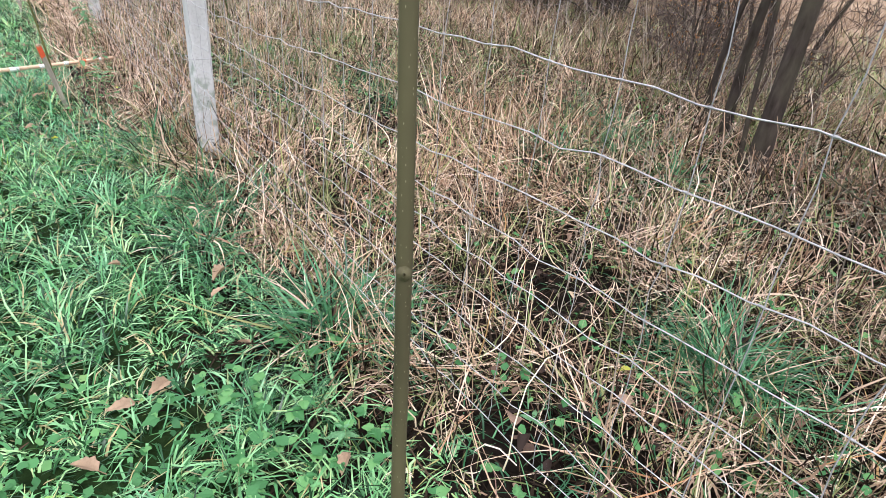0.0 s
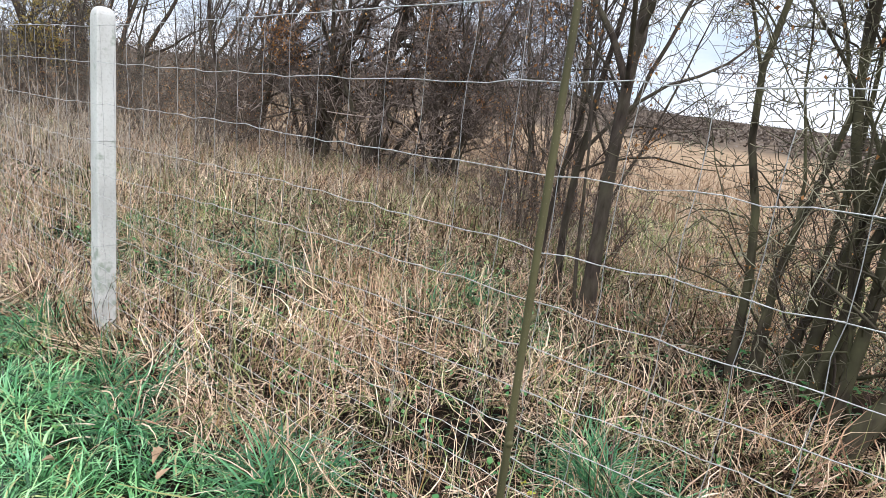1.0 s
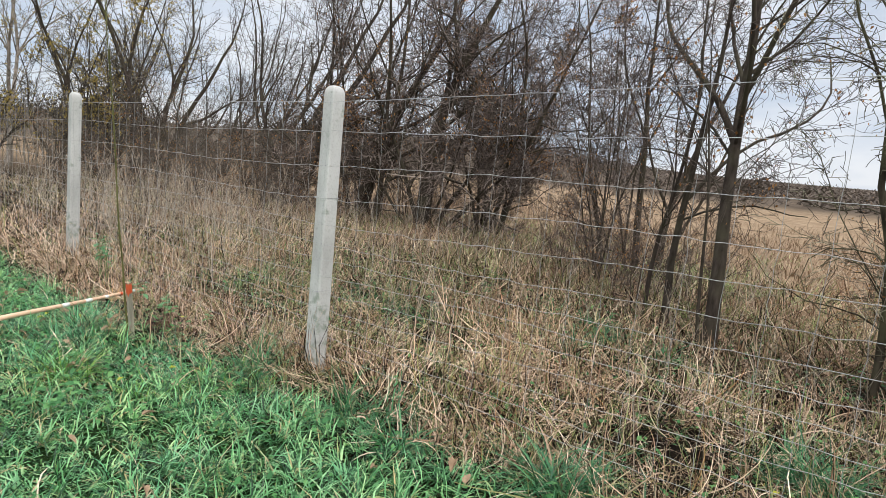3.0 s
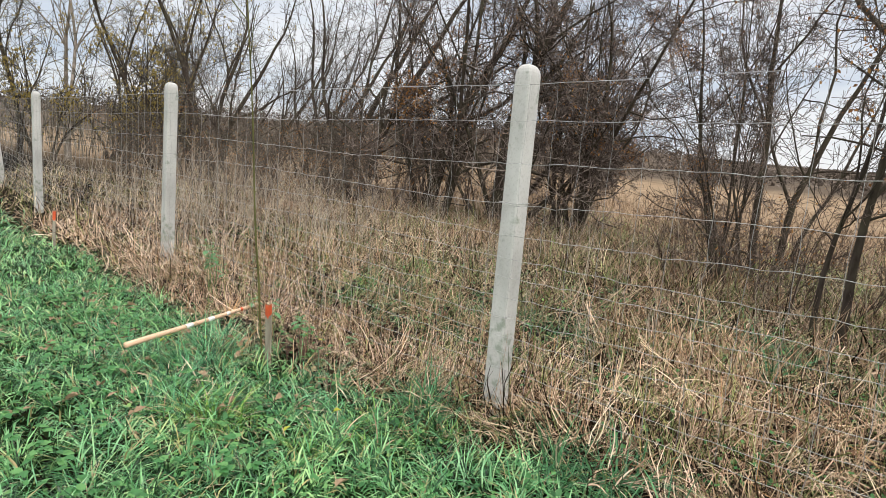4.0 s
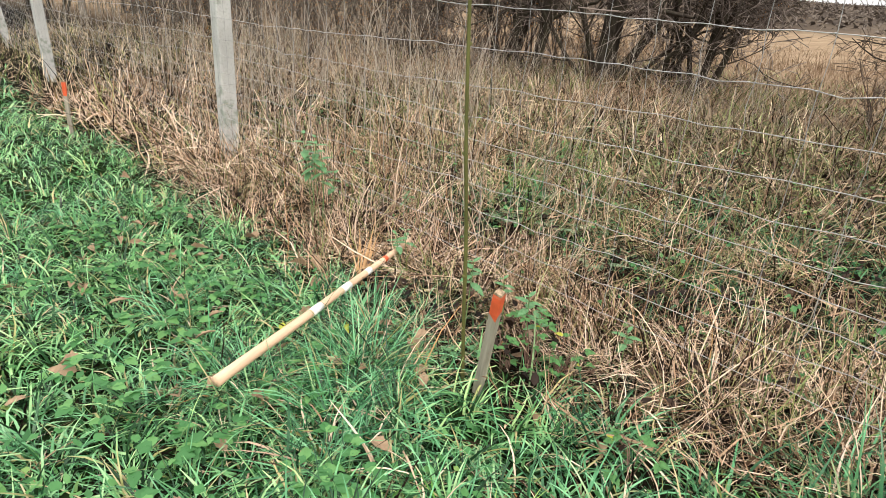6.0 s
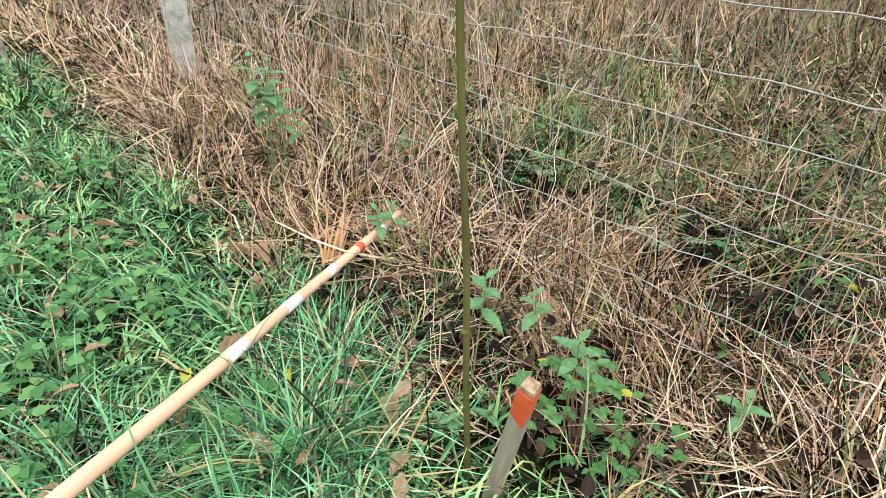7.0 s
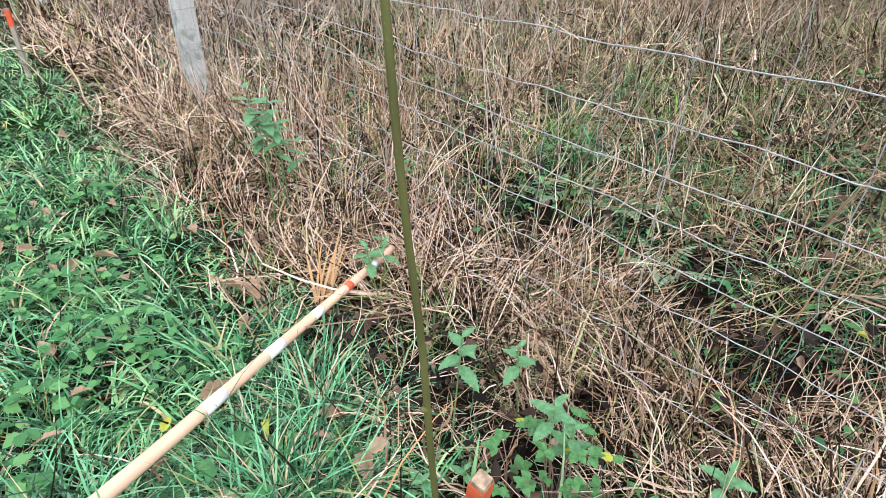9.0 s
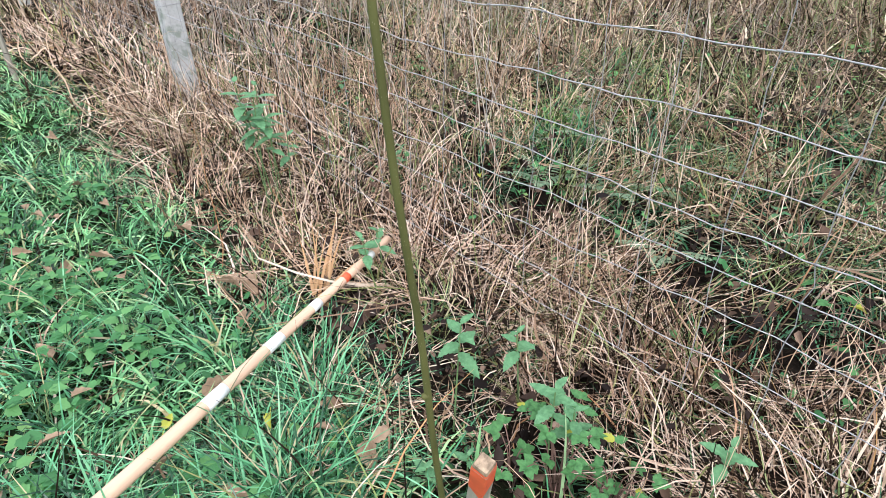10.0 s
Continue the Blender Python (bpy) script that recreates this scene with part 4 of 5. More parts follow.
def inner(xy):
    """Well inside the rough strip, so that long stems don't hang over the verge."""
    return xy[:, 0] > edge_x(xy[:, 1]) + 0.10 + rg.normal(0, 0.06, len(xy))


# the last three patches put dark soil in place of shade under the clump
BARE_OR_SHADE = [(0.56, 0.97, 0.20, 0.13), (0.41, 1.17, 0.16, 0.13), (1.88, 1.51, 0.24, 0.20), (1.04, 2.29, 0.22, 0.20), (0.86, 2.85, 0.18, 0.16), (-0.39, 2.03, 0.13, 0.13), (-0.40, 1.90, 0.10, 0.10), (-0.30, 1.86, 0.09, 0.08), (-0.29, 1.60, 0.08, 0.12),
        (-0.36, 1.24, 0.13, 0.12), (-0.28, 1.46, 0.08, 0.08), (0.71, 1.44, 0.18, 0.14), (0.56, 2.19, 0.16, 0.20), (0.16, -2.60, 0.20, 0.22), (0.75, -2.2, 0.18, 0.15), (1.5, 0.55, 0.25, 0.25), (1.7, 2.9, 0.25, 0.2), (1.2, 0.1, 0.2, 0.25), (2.2, 0.8, 0.2, 0.2), (0.8, -1.9, 0.15, 0.2), (2.75, -3.35, 0.40, 0.45), (2.8, -2.9, 0.28, 0.28), (2.95, -3.9, 0.35, 0.35)]
TUFTS = [(-0.05, -1.80, 0.14, 0.16), (0.96, -2.70, 0.24, 0.20), (2.5, -0.96, 0.2, 0.2), (-0.18, -0.86, 0.13, 0.18), (-0.25, 0.24, 0.12, 0.12), (2.85, -0.64, 0.2, 0.2), (1.75, 1.42, 0.2, 0.2)]


def open_ground(xy):
    """False on bare soil, on soil put for clump-foot shade, and where green tufts crowd out the straw."""
    keep = np.ones(len(xy), bool)
    for x, y, rx, ry in BARE_OR_SHADE + TUFTS:
        keep &= np.hypot((xy[:, 0] - x) / rx, (xy[:, 1] - y) / ry) + rg.normal(0, 0.22, len(xy)) > 1
    return keep


def sheet(name, me, label, cat):
    return tagged(put(name, me), label, cat, kind="stuff")


def green(name, xy, lmin, lmax, w, mat=M_GREEN, clump=0.8, grid=0.13, segs=3):
    c0 = xy
    xy = clumped(xy, clump, grid)
    n = len(xy)
    L = rg.uniform(lmin, lmax, n) * (0.65 + 0.75 * patchy(xy[:, 0], xy[:, 1], 0.8, 1))
    # blades of one tuft fan out from its heart
    cell = np.floor(c0 / grid)
    away = xy - (cell + 0.5) * grid
    az = np.arctan2(away[:, 1], away[:, 0]) + rg.normal(0, 0.9, n)
    return blades(name, xy, L, rg.uniform(0.55, 1.35, n) * w, np.abs(rg.normal(0.6, 0.38, n)), rg.uniform(0.5, 2.2, n), mat, rg, segs, az=az, turn=0.6)


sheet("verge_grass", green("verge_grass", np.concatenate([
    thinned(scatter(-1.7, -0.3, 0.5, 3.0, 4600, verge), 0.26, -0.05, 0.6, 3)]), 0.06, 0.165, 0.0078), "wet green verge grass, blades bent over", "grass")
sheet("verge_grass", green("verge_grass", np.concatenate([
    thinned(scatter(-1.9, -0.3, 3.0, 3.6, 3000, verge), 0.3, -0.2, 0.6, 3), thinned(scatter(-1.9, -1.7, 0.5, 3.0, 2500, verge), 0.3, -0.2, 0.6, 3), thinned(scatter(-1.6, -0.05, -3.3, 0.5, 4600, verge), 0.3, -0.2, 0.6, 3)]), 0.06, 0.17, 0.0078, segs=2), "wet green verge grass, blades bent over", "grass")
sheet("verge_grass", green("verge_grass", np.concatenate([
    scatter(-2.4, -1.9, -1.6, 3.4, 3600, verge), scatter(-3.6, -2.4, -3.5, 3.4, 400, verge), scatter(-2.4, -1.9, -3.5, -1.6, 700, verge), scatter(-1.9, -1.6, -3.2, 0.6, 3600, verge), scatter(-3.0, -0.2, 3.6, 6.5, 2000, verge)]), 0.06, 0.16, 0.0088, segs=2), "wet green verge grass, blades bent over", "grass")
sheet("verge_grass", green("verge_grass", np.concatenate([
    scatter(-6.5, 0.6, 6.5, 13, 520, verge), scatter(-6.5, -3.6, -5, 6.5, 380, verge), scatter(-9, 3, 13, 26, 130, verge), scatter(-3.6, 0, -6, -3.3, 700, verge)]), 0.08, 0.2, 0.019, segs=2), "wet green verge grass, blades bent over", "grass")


sheet("verge_grass", green("verge_grass", np.concatenate([scatter(-2.3, -0.3, 0.0, 3.4, 2000, verge), scatter(-1.7, -0.1, -3.2, 0.0, 1400, verge)]), 0.03, 0.085, 0.009, M_SWARD, 0.3, 0.13, 2), "short mossy green sward between taller blades, darkened for gap shade", "grass")


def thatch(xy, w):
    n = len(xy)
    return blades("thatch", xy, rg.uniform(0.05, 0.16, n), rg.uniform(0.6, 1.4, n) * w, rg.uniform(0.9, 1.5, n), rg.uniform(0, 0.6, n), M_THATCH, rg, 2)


sheet("thatch", thatch(np.concatenate([scatter(-2.0, -0.3, 0.2, 3.4, 400), scatter(-0.6, 2.2, -4.2, 4.0, 560)]), 0.010), "thatch under the grass, darkened like the shade between blades", "thatch")


def dry(name, xy, lmin, lmax, w, upright=0.3, segs=4, mat=M_DRY, clump=0.5, grid=0.16):
    xy = clumped(xy, clump, grid)
    xy = xy[open_ground(xy)]
    n = len(xy)
    u = rg.uniform(0, 1, n) < upright * 2 * patchy(xy[:, 0], xy[:, 1], 1.1, 4)
    lean = np.where(u, np.abs(rg.normal(0.2, 0.22, n)), rg.uniform(0.6, 1.5, n))
    curl = np.where(u, rg.uniform(0.2, 2.2, n), rg.uniform(-0.3, 1.6, n))
    # straw lies roughly one way, patch by patch
    az = 6.28 * patchy(xy[:, 0], xy[:, 1], 1.6, 5) * 1.5 + rg.normal(0, 0.9, n)
    L = rg.uniform(lmin, lmax, n) * (0.7 + 0.6 * patchy(xy[:, 0], xy[:, 1], 1.3, 6))
    return blades(name, xy, L, rg.uniform(0.5, 1.4, n) * w, lean, curl, mat, rg, segs, az=az, turn=np.where(u, 0.6, 1.9))


def straw(name, xy, lmin, lmax, w, upright, mat=M_DRY, clump=0.62, grid=0.13, segs=5):
    """Long thin dead stems, some standing, many snapped over at a node."""
    xy = clumped(xy, clump, grid)
    xy = xy[open_ground(xy)]
    n = len(xy)
    stand = rg.uniform(0, 1, n) < upright * 2 * patchy(xy[:, 0], xy[:, 1], 0.9, 4)
    L = rg.uniform(lmin, lmax, n) * (0.45 + 0.85 * patchy(xy[:, 0], xy[:, 1], 0.6, 6))
    th = np.where(stand, np.abs(rg.normal(0.22, 0.2, n)), rg.uniform(0.7, 1.45, n))
    az = 6.28 * patchy(xy[:, 0], xy[:, 1], 1.5, 5) * 1.5 + rg.normal(0, 0.6, n)
    node = rg.integers(1, segs + 2, n)
    snap = np.where(stand, rg.uniform(0.4, 2.0, n), rg.uniform(-0.6, 0.8, n))
    drift = rg.normal(0.1, 0.3, n)
    wheel = rg.normal(0, 0.22, n)
    p = np.zeros((n, segs + 1, 3))
    p[:, 0, :2] = xy
    p[:, 0, 2] = height(xy[:, 0], xy[:, 1]) - 0.01 + np.where(stand, 0, rg.uniform(0, 0.10, n))
    for k in range(1, segs + 1):
        th = th + drift + np.where(node == k, snap, 0)
        az = az + np.where(node == k, rg.normal(0, 0.8, n), wheel)
        st = L / segs
        p[:, k, 0] = p[:, k - 1, 0] + np.cos(az) * np.sin(th) * st
        p[:, k, 1] = p[:, k - 1, 1] + np.sin(az) * np.sin(th) * st
        p[:, k, 2] = p[:, k - 1, 2] + np.cos(th) * st
    p[:, 1:, 2] = np.maximum(p[:, 1:, 2], height(p[:, 1:, 0], p[:, 1:, 1]) + rg.uniform(0.005, 0.07, n)[:, None])
    wd = 0.5 * w * rg.uniform(0.5, 1.5, n)[:, None] * np.linspace(1.0, 0.35, segs + 1)[None]
    tw = rg.uniform(0, 6.28, n)
    side = np.stack([np.cos(tw), np.sin(tw), rg.normal(0, 0.5, n)], 1)[:, None] * wd[..., None]
    v = np.stack([p - side, p + side], 2)
    b = (np.arange(n) * (segs + 1) * 2)[:, None]
    k = np.arange(segs)[None] * 2
    return mesh_from(name, v, np.stack([b + k, b + k + 1, b + k + 3, b + k + 2], -1), mat)


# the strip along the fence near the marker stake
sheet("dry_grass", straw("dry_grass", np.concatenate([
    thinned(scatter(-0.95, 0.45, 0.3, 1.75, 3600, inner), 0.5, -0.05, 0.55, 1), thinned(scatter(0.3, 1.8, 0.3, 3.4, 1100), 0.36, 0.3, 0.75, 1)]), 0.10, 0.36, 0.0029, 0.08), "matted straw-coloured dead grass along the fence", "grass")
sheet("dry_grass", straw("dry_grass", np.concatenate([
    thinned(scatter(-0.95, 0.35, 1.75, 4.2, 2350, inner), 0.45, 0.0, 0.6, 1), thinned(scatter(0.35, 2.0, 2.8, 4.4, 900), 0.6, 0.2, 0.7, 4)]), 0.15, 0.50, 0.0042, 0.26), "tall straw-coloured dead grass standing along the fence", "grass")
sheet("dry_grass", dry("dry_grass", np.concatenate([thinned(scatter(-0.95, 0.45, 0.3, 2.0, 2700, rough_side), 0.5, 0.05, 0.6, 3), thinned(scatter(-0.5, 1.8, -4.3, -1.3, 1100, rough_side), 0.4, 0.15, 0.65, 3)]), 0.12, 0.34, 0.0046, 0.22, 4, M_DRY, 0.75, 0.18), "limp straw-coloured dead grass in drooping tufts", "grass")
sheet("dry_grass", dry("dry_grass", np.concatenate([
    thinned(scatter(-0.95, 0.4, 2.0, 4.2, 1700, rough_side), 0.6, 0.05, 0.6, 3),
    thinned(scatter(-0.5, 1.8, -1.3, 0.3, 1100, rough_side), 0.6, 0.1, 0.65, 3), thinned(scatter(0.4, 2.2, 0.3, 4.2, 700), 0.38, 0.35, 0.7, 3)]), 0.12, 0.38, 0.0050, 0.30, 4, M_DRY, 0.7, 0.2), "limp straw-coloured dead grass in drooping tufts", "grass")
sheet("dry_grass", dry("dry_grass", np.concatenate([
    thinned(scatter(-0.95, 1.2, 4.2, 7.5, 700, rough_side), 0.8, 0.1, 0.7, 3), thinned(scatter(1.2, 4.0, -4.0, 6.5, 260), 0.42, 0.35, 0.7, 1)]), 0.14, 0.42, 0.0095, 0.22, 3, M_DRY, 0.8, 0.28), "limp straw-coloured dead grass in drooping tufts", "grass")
sheet("rust_grass", straw("rust_grass", np.concatenate([
    thinned(scatter(-0.95, 1.6, 0.3, 4.2, 650, rough_side), 0.8, 0.3, 0.7, 2), thinned(scatter(-0.5, 2.4, -4.3, 0.3, 420, rough_side), 1.3, 0.35, 0.75, 2)]), 0.14, 0.42, 0.0046, 0.3, M_DRY_BROWN), "rusty brown dead grass in loose tufts", "grass")
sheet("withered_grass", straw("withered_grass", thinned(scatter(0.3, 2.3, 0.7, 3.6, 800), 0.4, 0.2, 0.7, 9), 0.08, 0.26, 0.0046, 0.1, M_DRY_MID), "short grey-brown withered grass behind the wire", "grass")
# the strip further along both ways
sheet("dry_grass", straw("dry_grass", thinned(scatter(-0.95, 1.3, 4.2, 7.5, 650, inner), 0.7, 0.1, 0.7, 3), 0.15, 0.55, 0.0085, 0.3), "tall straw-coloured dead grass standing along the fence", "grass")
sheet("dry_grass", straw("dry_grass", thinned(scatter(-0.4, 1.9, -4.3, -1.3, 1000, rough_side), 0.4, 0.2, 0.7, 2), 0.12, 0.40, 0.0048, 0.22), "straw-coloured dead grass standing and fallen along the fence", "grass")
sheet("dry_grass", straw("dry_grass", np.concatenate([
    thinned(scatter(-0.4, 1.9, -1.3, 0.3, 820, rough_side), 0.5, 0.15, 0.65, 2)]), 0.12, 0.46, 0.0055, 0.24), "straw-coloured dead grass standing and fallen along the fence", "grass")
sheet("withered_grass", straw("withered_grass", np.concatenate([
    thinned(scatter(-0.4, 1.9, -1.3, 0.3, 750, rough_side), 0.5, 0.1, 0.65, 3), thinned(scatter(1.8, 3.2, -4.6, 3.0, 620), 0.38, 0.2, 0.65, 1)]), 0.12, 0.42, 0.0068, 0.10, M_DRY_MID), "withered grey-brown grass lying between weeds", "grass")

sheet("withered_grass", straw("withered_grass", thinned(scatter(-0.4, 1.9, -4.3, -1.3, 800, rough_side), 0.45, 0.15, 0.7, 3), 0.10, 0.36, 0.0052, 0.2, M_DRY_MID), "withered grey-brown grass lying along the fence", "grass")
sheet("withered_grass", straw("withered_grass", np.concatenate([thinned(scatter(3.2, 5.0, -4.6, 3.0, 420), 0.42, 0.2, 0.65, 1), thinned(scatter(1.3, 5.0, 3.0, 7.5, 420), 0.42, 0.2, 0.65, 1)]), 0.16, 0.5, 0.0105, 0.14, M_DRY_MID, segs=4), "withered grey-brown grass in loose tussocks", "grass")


def around(spots, n, spread):
    """Points gathered round a few spots."""
    return np.concatenate([np.array([[x, y]]) + rg.normal(0, spread, (n, 2)) * [1.0, 1.3] for x, y in spots])


sheet("rust_grass", straw("rust_grass", around([(1.35, -0.85), (1.9, -0.35), (0.9, -1.2), (1.4, 3.1), (0.5, 3.3), (2.2, 0.4), (3.9, -2.3), (4.3, -1.7), (3.7, -2.9), (4.8, -2.2)], 260, 0.22), 0.2, 0.5, 0.0048, 0.45, M_DRY_BROWN), "reddish brown dead grass in dense patches", "grass")
sheet("regrowth_grass", green("regrowth_grass", around([(2.7, -0.35), (2.55, -0.9), (1.4, 1.3), (1.7, 0.3), (1.75, 1.4), (2.3, 2.9), (1.1, 2.4), (0.9, -2.9)], 190, 0.17), 0.12, 0.28, 0.007, M_TUFT), "green grass growing through the dead straw in patches", "grass")
sheet("withered_grass", dry("withered_grass", np.concatenate([
    thinned(scatter(4.2, 9, -6, 10, 230), 1.2, 0.1, 0.8, 1), scatter(-1.2, 4.2, 7, 16, 230, rough_side), scatter(4.2, 9, 10, 18, 80)]), 0.15, 0.5, 0.010, 0.34, 3, M_DRY_MID, 0.7, 0.5), "withered grey-brown grass among the trees", "grass")
sheet("rust_grass", dry("rust_grass", np.concatenate([
    thinned(scatter(1.6, 9, -6, 9, 300), 2.2, 0.45, 0.75, 3)]), 0.2, 0.5, 0.008, 0.35, 3, M_DRY_BROWN), "rusty brown dead grass among the trees", "grass")
sheet("dry_grass", dry("dry_grass", thinned(scatter(1.9, 6.0, -5.5, -0.3, 330), 1.1, 0.1, 0.7, 2), 0.12, 0.4, 0.0078, 0.2, 3), "straw-coloured grass between the bare trees", "grass")
sheet("field_grass", dry("field_grass", np.concatenate([
    scatter(9, 20, -8, 14, 70), scatter(20, 32, -12, 24, 14)]), 0.2, 0.5, 0.024, 0.5, 2, M_DRYFAR), "tall tan grass of the open field", "grass")
sheet("olive_grass", dry("olive_grass", np.concatenate([
    thinned(scatter(-0.4, 2.6, -4.0, 5.5, 420, rough_side), 0.7, 0.25, 0.75, 7), thinned(scatter(0.5, 3.0, 1.0, 4.6, 650), 0.8, 0.2, 0.7, 8), thinned(scatter(2.6, 5.5, -3.0, 7.0, 200), 0.9, 0.3, 0.8, 7)]), 0.12, 0.36, 0.0048, 0.4, 3, M_OLIVE, 0.75, 0.22), "limp olive-green grass among the straw", "grass")
# green regrowth in the rough strip
sheet("regrowth_grass", green("regrowth_grass", np.concatenate([
    thinned(scatter(-0.6, 3.8, -4.2, 6, 700, rough_side), 0.9, 0.42, 0.85, 5), thinned(scatter(0.35, 2.6, 0.3, 3.8, 1100), 0.7, 0.30, 0.8, 6), thinned(scatter(-0.5, 0.1, 0.6, 1.9, 700, rough_side), 0.3, 0.4, 0.8, 2)]), 0.07, 0.2, 0.0048, M_TUFT), "green grass shoots among the dead straw", "grass")
sheet("regrowth_grass", green("regrowth_grass", np.concatenate([thinned(scatter(3.8, 9, -6, 6, 240), 2.5, 0.45, 0.75, 2), thinned(scatter(6.5, 14, -1.5, 8, 90), 2.0, 0.3, 0.7, 4), thinned(scatter(4.0, 7.5, -4.0, -0.8, 160), 1.2, 0.3, 0.7, 4)]), 0.14, 0.34, 0.014, M_OLIVE), "dull green grass patches among the trees", "grass")


def stalks(name, xy, hmin, hmax, r, side, mat=M_STALK, clinging=0, lean=0.34):
    """Thin dead weed stems with short side shoots."""
    n = len(xy)
    pos = np.stack([xy[:, 0], xy[:, 1], height(xy[:, 0], xy[:, 1]) - 0.02], 1)
    way = np.stack([rg.normal(0, lean, n), rg.normal(0, lean, n), np.ones(n)], 1)
    p, rr = limbs(rg, pos, way, hmin + (hmax - hmin) * rg.uniform(0, 1, n) ** 1.6, r * rg.uniform(0.6, 1.3, n), 5, 0.07, 0.0)
    ch = [tubes(p, rr, 3)]
    if side:
        p2, r2 = offshoots(rg, p, rr, side, 0.35, 1.0, 0.6, 0.25, 0.7, 3, 0.12, 0.03)
        ch.append(tubes(p2, np.maximum(r2, 0.0008), 3))
    v, q = joined(ch)
    if clinging:
        u = p[:, 1:].reshape(-1, 3)
        u = u[rg.integers(0, len(u), clinging * n)] + rg.normal(0, 0.016, (clinging * n, 3))
        u[:, 2] = np.maximum(u[:, 2], 0.05)
        sheet("withered_leaves", leaf_cards(rg, u, 0.032, M_DEADLEAF, "withered_leaves", 0.7), "curled withered leaves clinging to dead weeds", "leaves")
    return mesh_from(name, v, q, mat)


sheet("dead_stems", stalks("dead_stems", np.concatenate([
    thinned(scatter(0.25, 3.8, 3.6, 8.5, 60), 1.3, 0.3, 0.75, 1), thinned(scatter(0.25, 3.8, 2.2, 3.6, 26), 1.3, 0.3, 0.75, 1), thinned(scatter(0.1, 1.6, 1.6, 3.0, 9), 1.2, 0.3, 0.8, 2), thinned(scatter(0.3, 3.4, -4, 3.0, 7), 1.4, 0.4, 0.8, 3), scatter(0.2, 4, 8.5, 15, 12), scatter(3.4, 7, -2, 12, 12)]), 0.3, 1.2, 0.0027, 4), "thin brown dead weed stems standing upright", "weeds")

sheet("brown_weeds", stalks("brown_weeds", np.concatenate([
    thinned(scatter(1.9, 4.4, -2.6, 7.5, 100), 0.8, 0.2, 0.75, 2), thinned(scatter(4.4, 8.0, -1.5, 8.0, 60), 1.2, 0.1, 0.7, 5), thinned(scatter(0.1, 1.3, 2.6, 7.5, 60), 0.7, 0.2, 0.7, 1)]), 0.15, 0.5, 0.0032, 2, M_WEED, 5, 0.75), "dark brown withered weeds standing close together", "weeds")


def dead_weed(seed):
    """A tall dead weed: a jointed stem with rising side shoots that end in dry heads."""
    r = np.random.default_rng(seed)
    th = new("dead_weed")
    tagged(th, "tall brown dead weed with branching dry stem", "weed", "dead weeds standing in the strip")
    h = r.uniform(0.75, 1.25)
    p, rad = limbs(r, np.array([[0, 0, -0.03]]), np.array([[r.normal(0, 0.12), r.normal(0, 0.12), 1.0]]), np.array([h]), np.array([0.0034]), 9, 0.05, 0.02)
    v, q = tubes(p, rad, 5)
    put("stem", mesh_from("stem", v, q, M_STALK, smooth=True), th)
    p2, r2 = offshoots(r, p, rad, 9, 0.35, 1.0, 0.6, 0.24, 0.6, 4, 0.1, 0.08)
    for i in range(len(p2)):
        v, q = tubes(p2[i:i + 1], np.maximum(r2[i:i + 1], 0.0011), 4)
        shoot = put("side_shoot", mesh_from("side_shoot", v, q, M_STALK), th)
        way = p2[i, -1] - p2[i, -2]
        way /= np.linalg.norm(way)
        bead = p2[i, -1] + way[None] * np.array([0.0, 0.006, 0.014, 0.024, 0.032])[:, None] + r.normal(0, 0.0012, (5, 3))
        v, q = tubes(bead[None], np.array([[0.001, 0.0048, 0.0058, 0.0036, 0.0006]]), 5)
        put("seed_head", mesh_from("seed_head", v, q, M_WEED), shoot, "dry brown seed head")
    return th


rd = np.random.default_rng(57)
weeds = [dead_weed(570 + k) for k in range(6)]
WEED_SPOTS = [(rd.uniform(0.25, 2.6), rd.uniform(3.2, 7.2)) for _ in range(92)] + [(rd.uniform(0.3, 2.4), rd.uniform(-2.4, 3.2)) for _ in range(26)]
for k, (x, y) in enumerate(WEED_SPOTS):
    at = pose(x, y, float(height(x, y)), 0, 0, rd.uniform(0, 360)) @ Matrix.Scale(rd.uniform(0.8, 1.25) if y > 3.2 else rd.uniform(0.45, 0.75), 4)
    if k < 6:
        weeds[k].matrix_basis = at
    else:
        copy_thing(weeds[k % 6], at).scale = at.to_scale()

# ---- tussocks ----


def tussock(x, y, n, lmin, lmax, w, mat, label):
    r = np.random.default_rng(int(1000 * abs(x) + 77 * abs(y)) + n)
    n = int(n * 0.75)
    a = r.uniform(0, 6.28, n)
    d = np.abs(r.normal(0, 0.11, n))
    xy = np.stack([x + d * np.cos(a), y + d * np.sin(a)], 1)
    th = new("grass_tussock")
    th.matrix_basis = Matrix.Translation((x, y, 0))
    tagged(th, label, "grass tuft", "grass tussocks")
    cut = int(n * 0.78)
    for nm, sl, m, lean in (("foliage", slice(0, cut), mat, 0.62), ("thatch", slice(cut, n), M_DRY, 0.9)):
        k = len(xy[sl])
        me = blades(nm, xy[sl], r.uniform(lmin, lmax, k), r.uniform(0.6, 1.3, k) * w, np.abs(r.normal(lean, 0.35, k)), r.uniform(0.5, 2.2, k), m, r, 5, az=a[sl] + r.normal(0, 1.1, k), turn=0.6)
        me.transform(Matrix.Translation((-x, -y, 0)))
        tagged(put(nm, me, th, "" if nm == "foliage" else "dead straw at the foot"), kind="stuff")
    return th


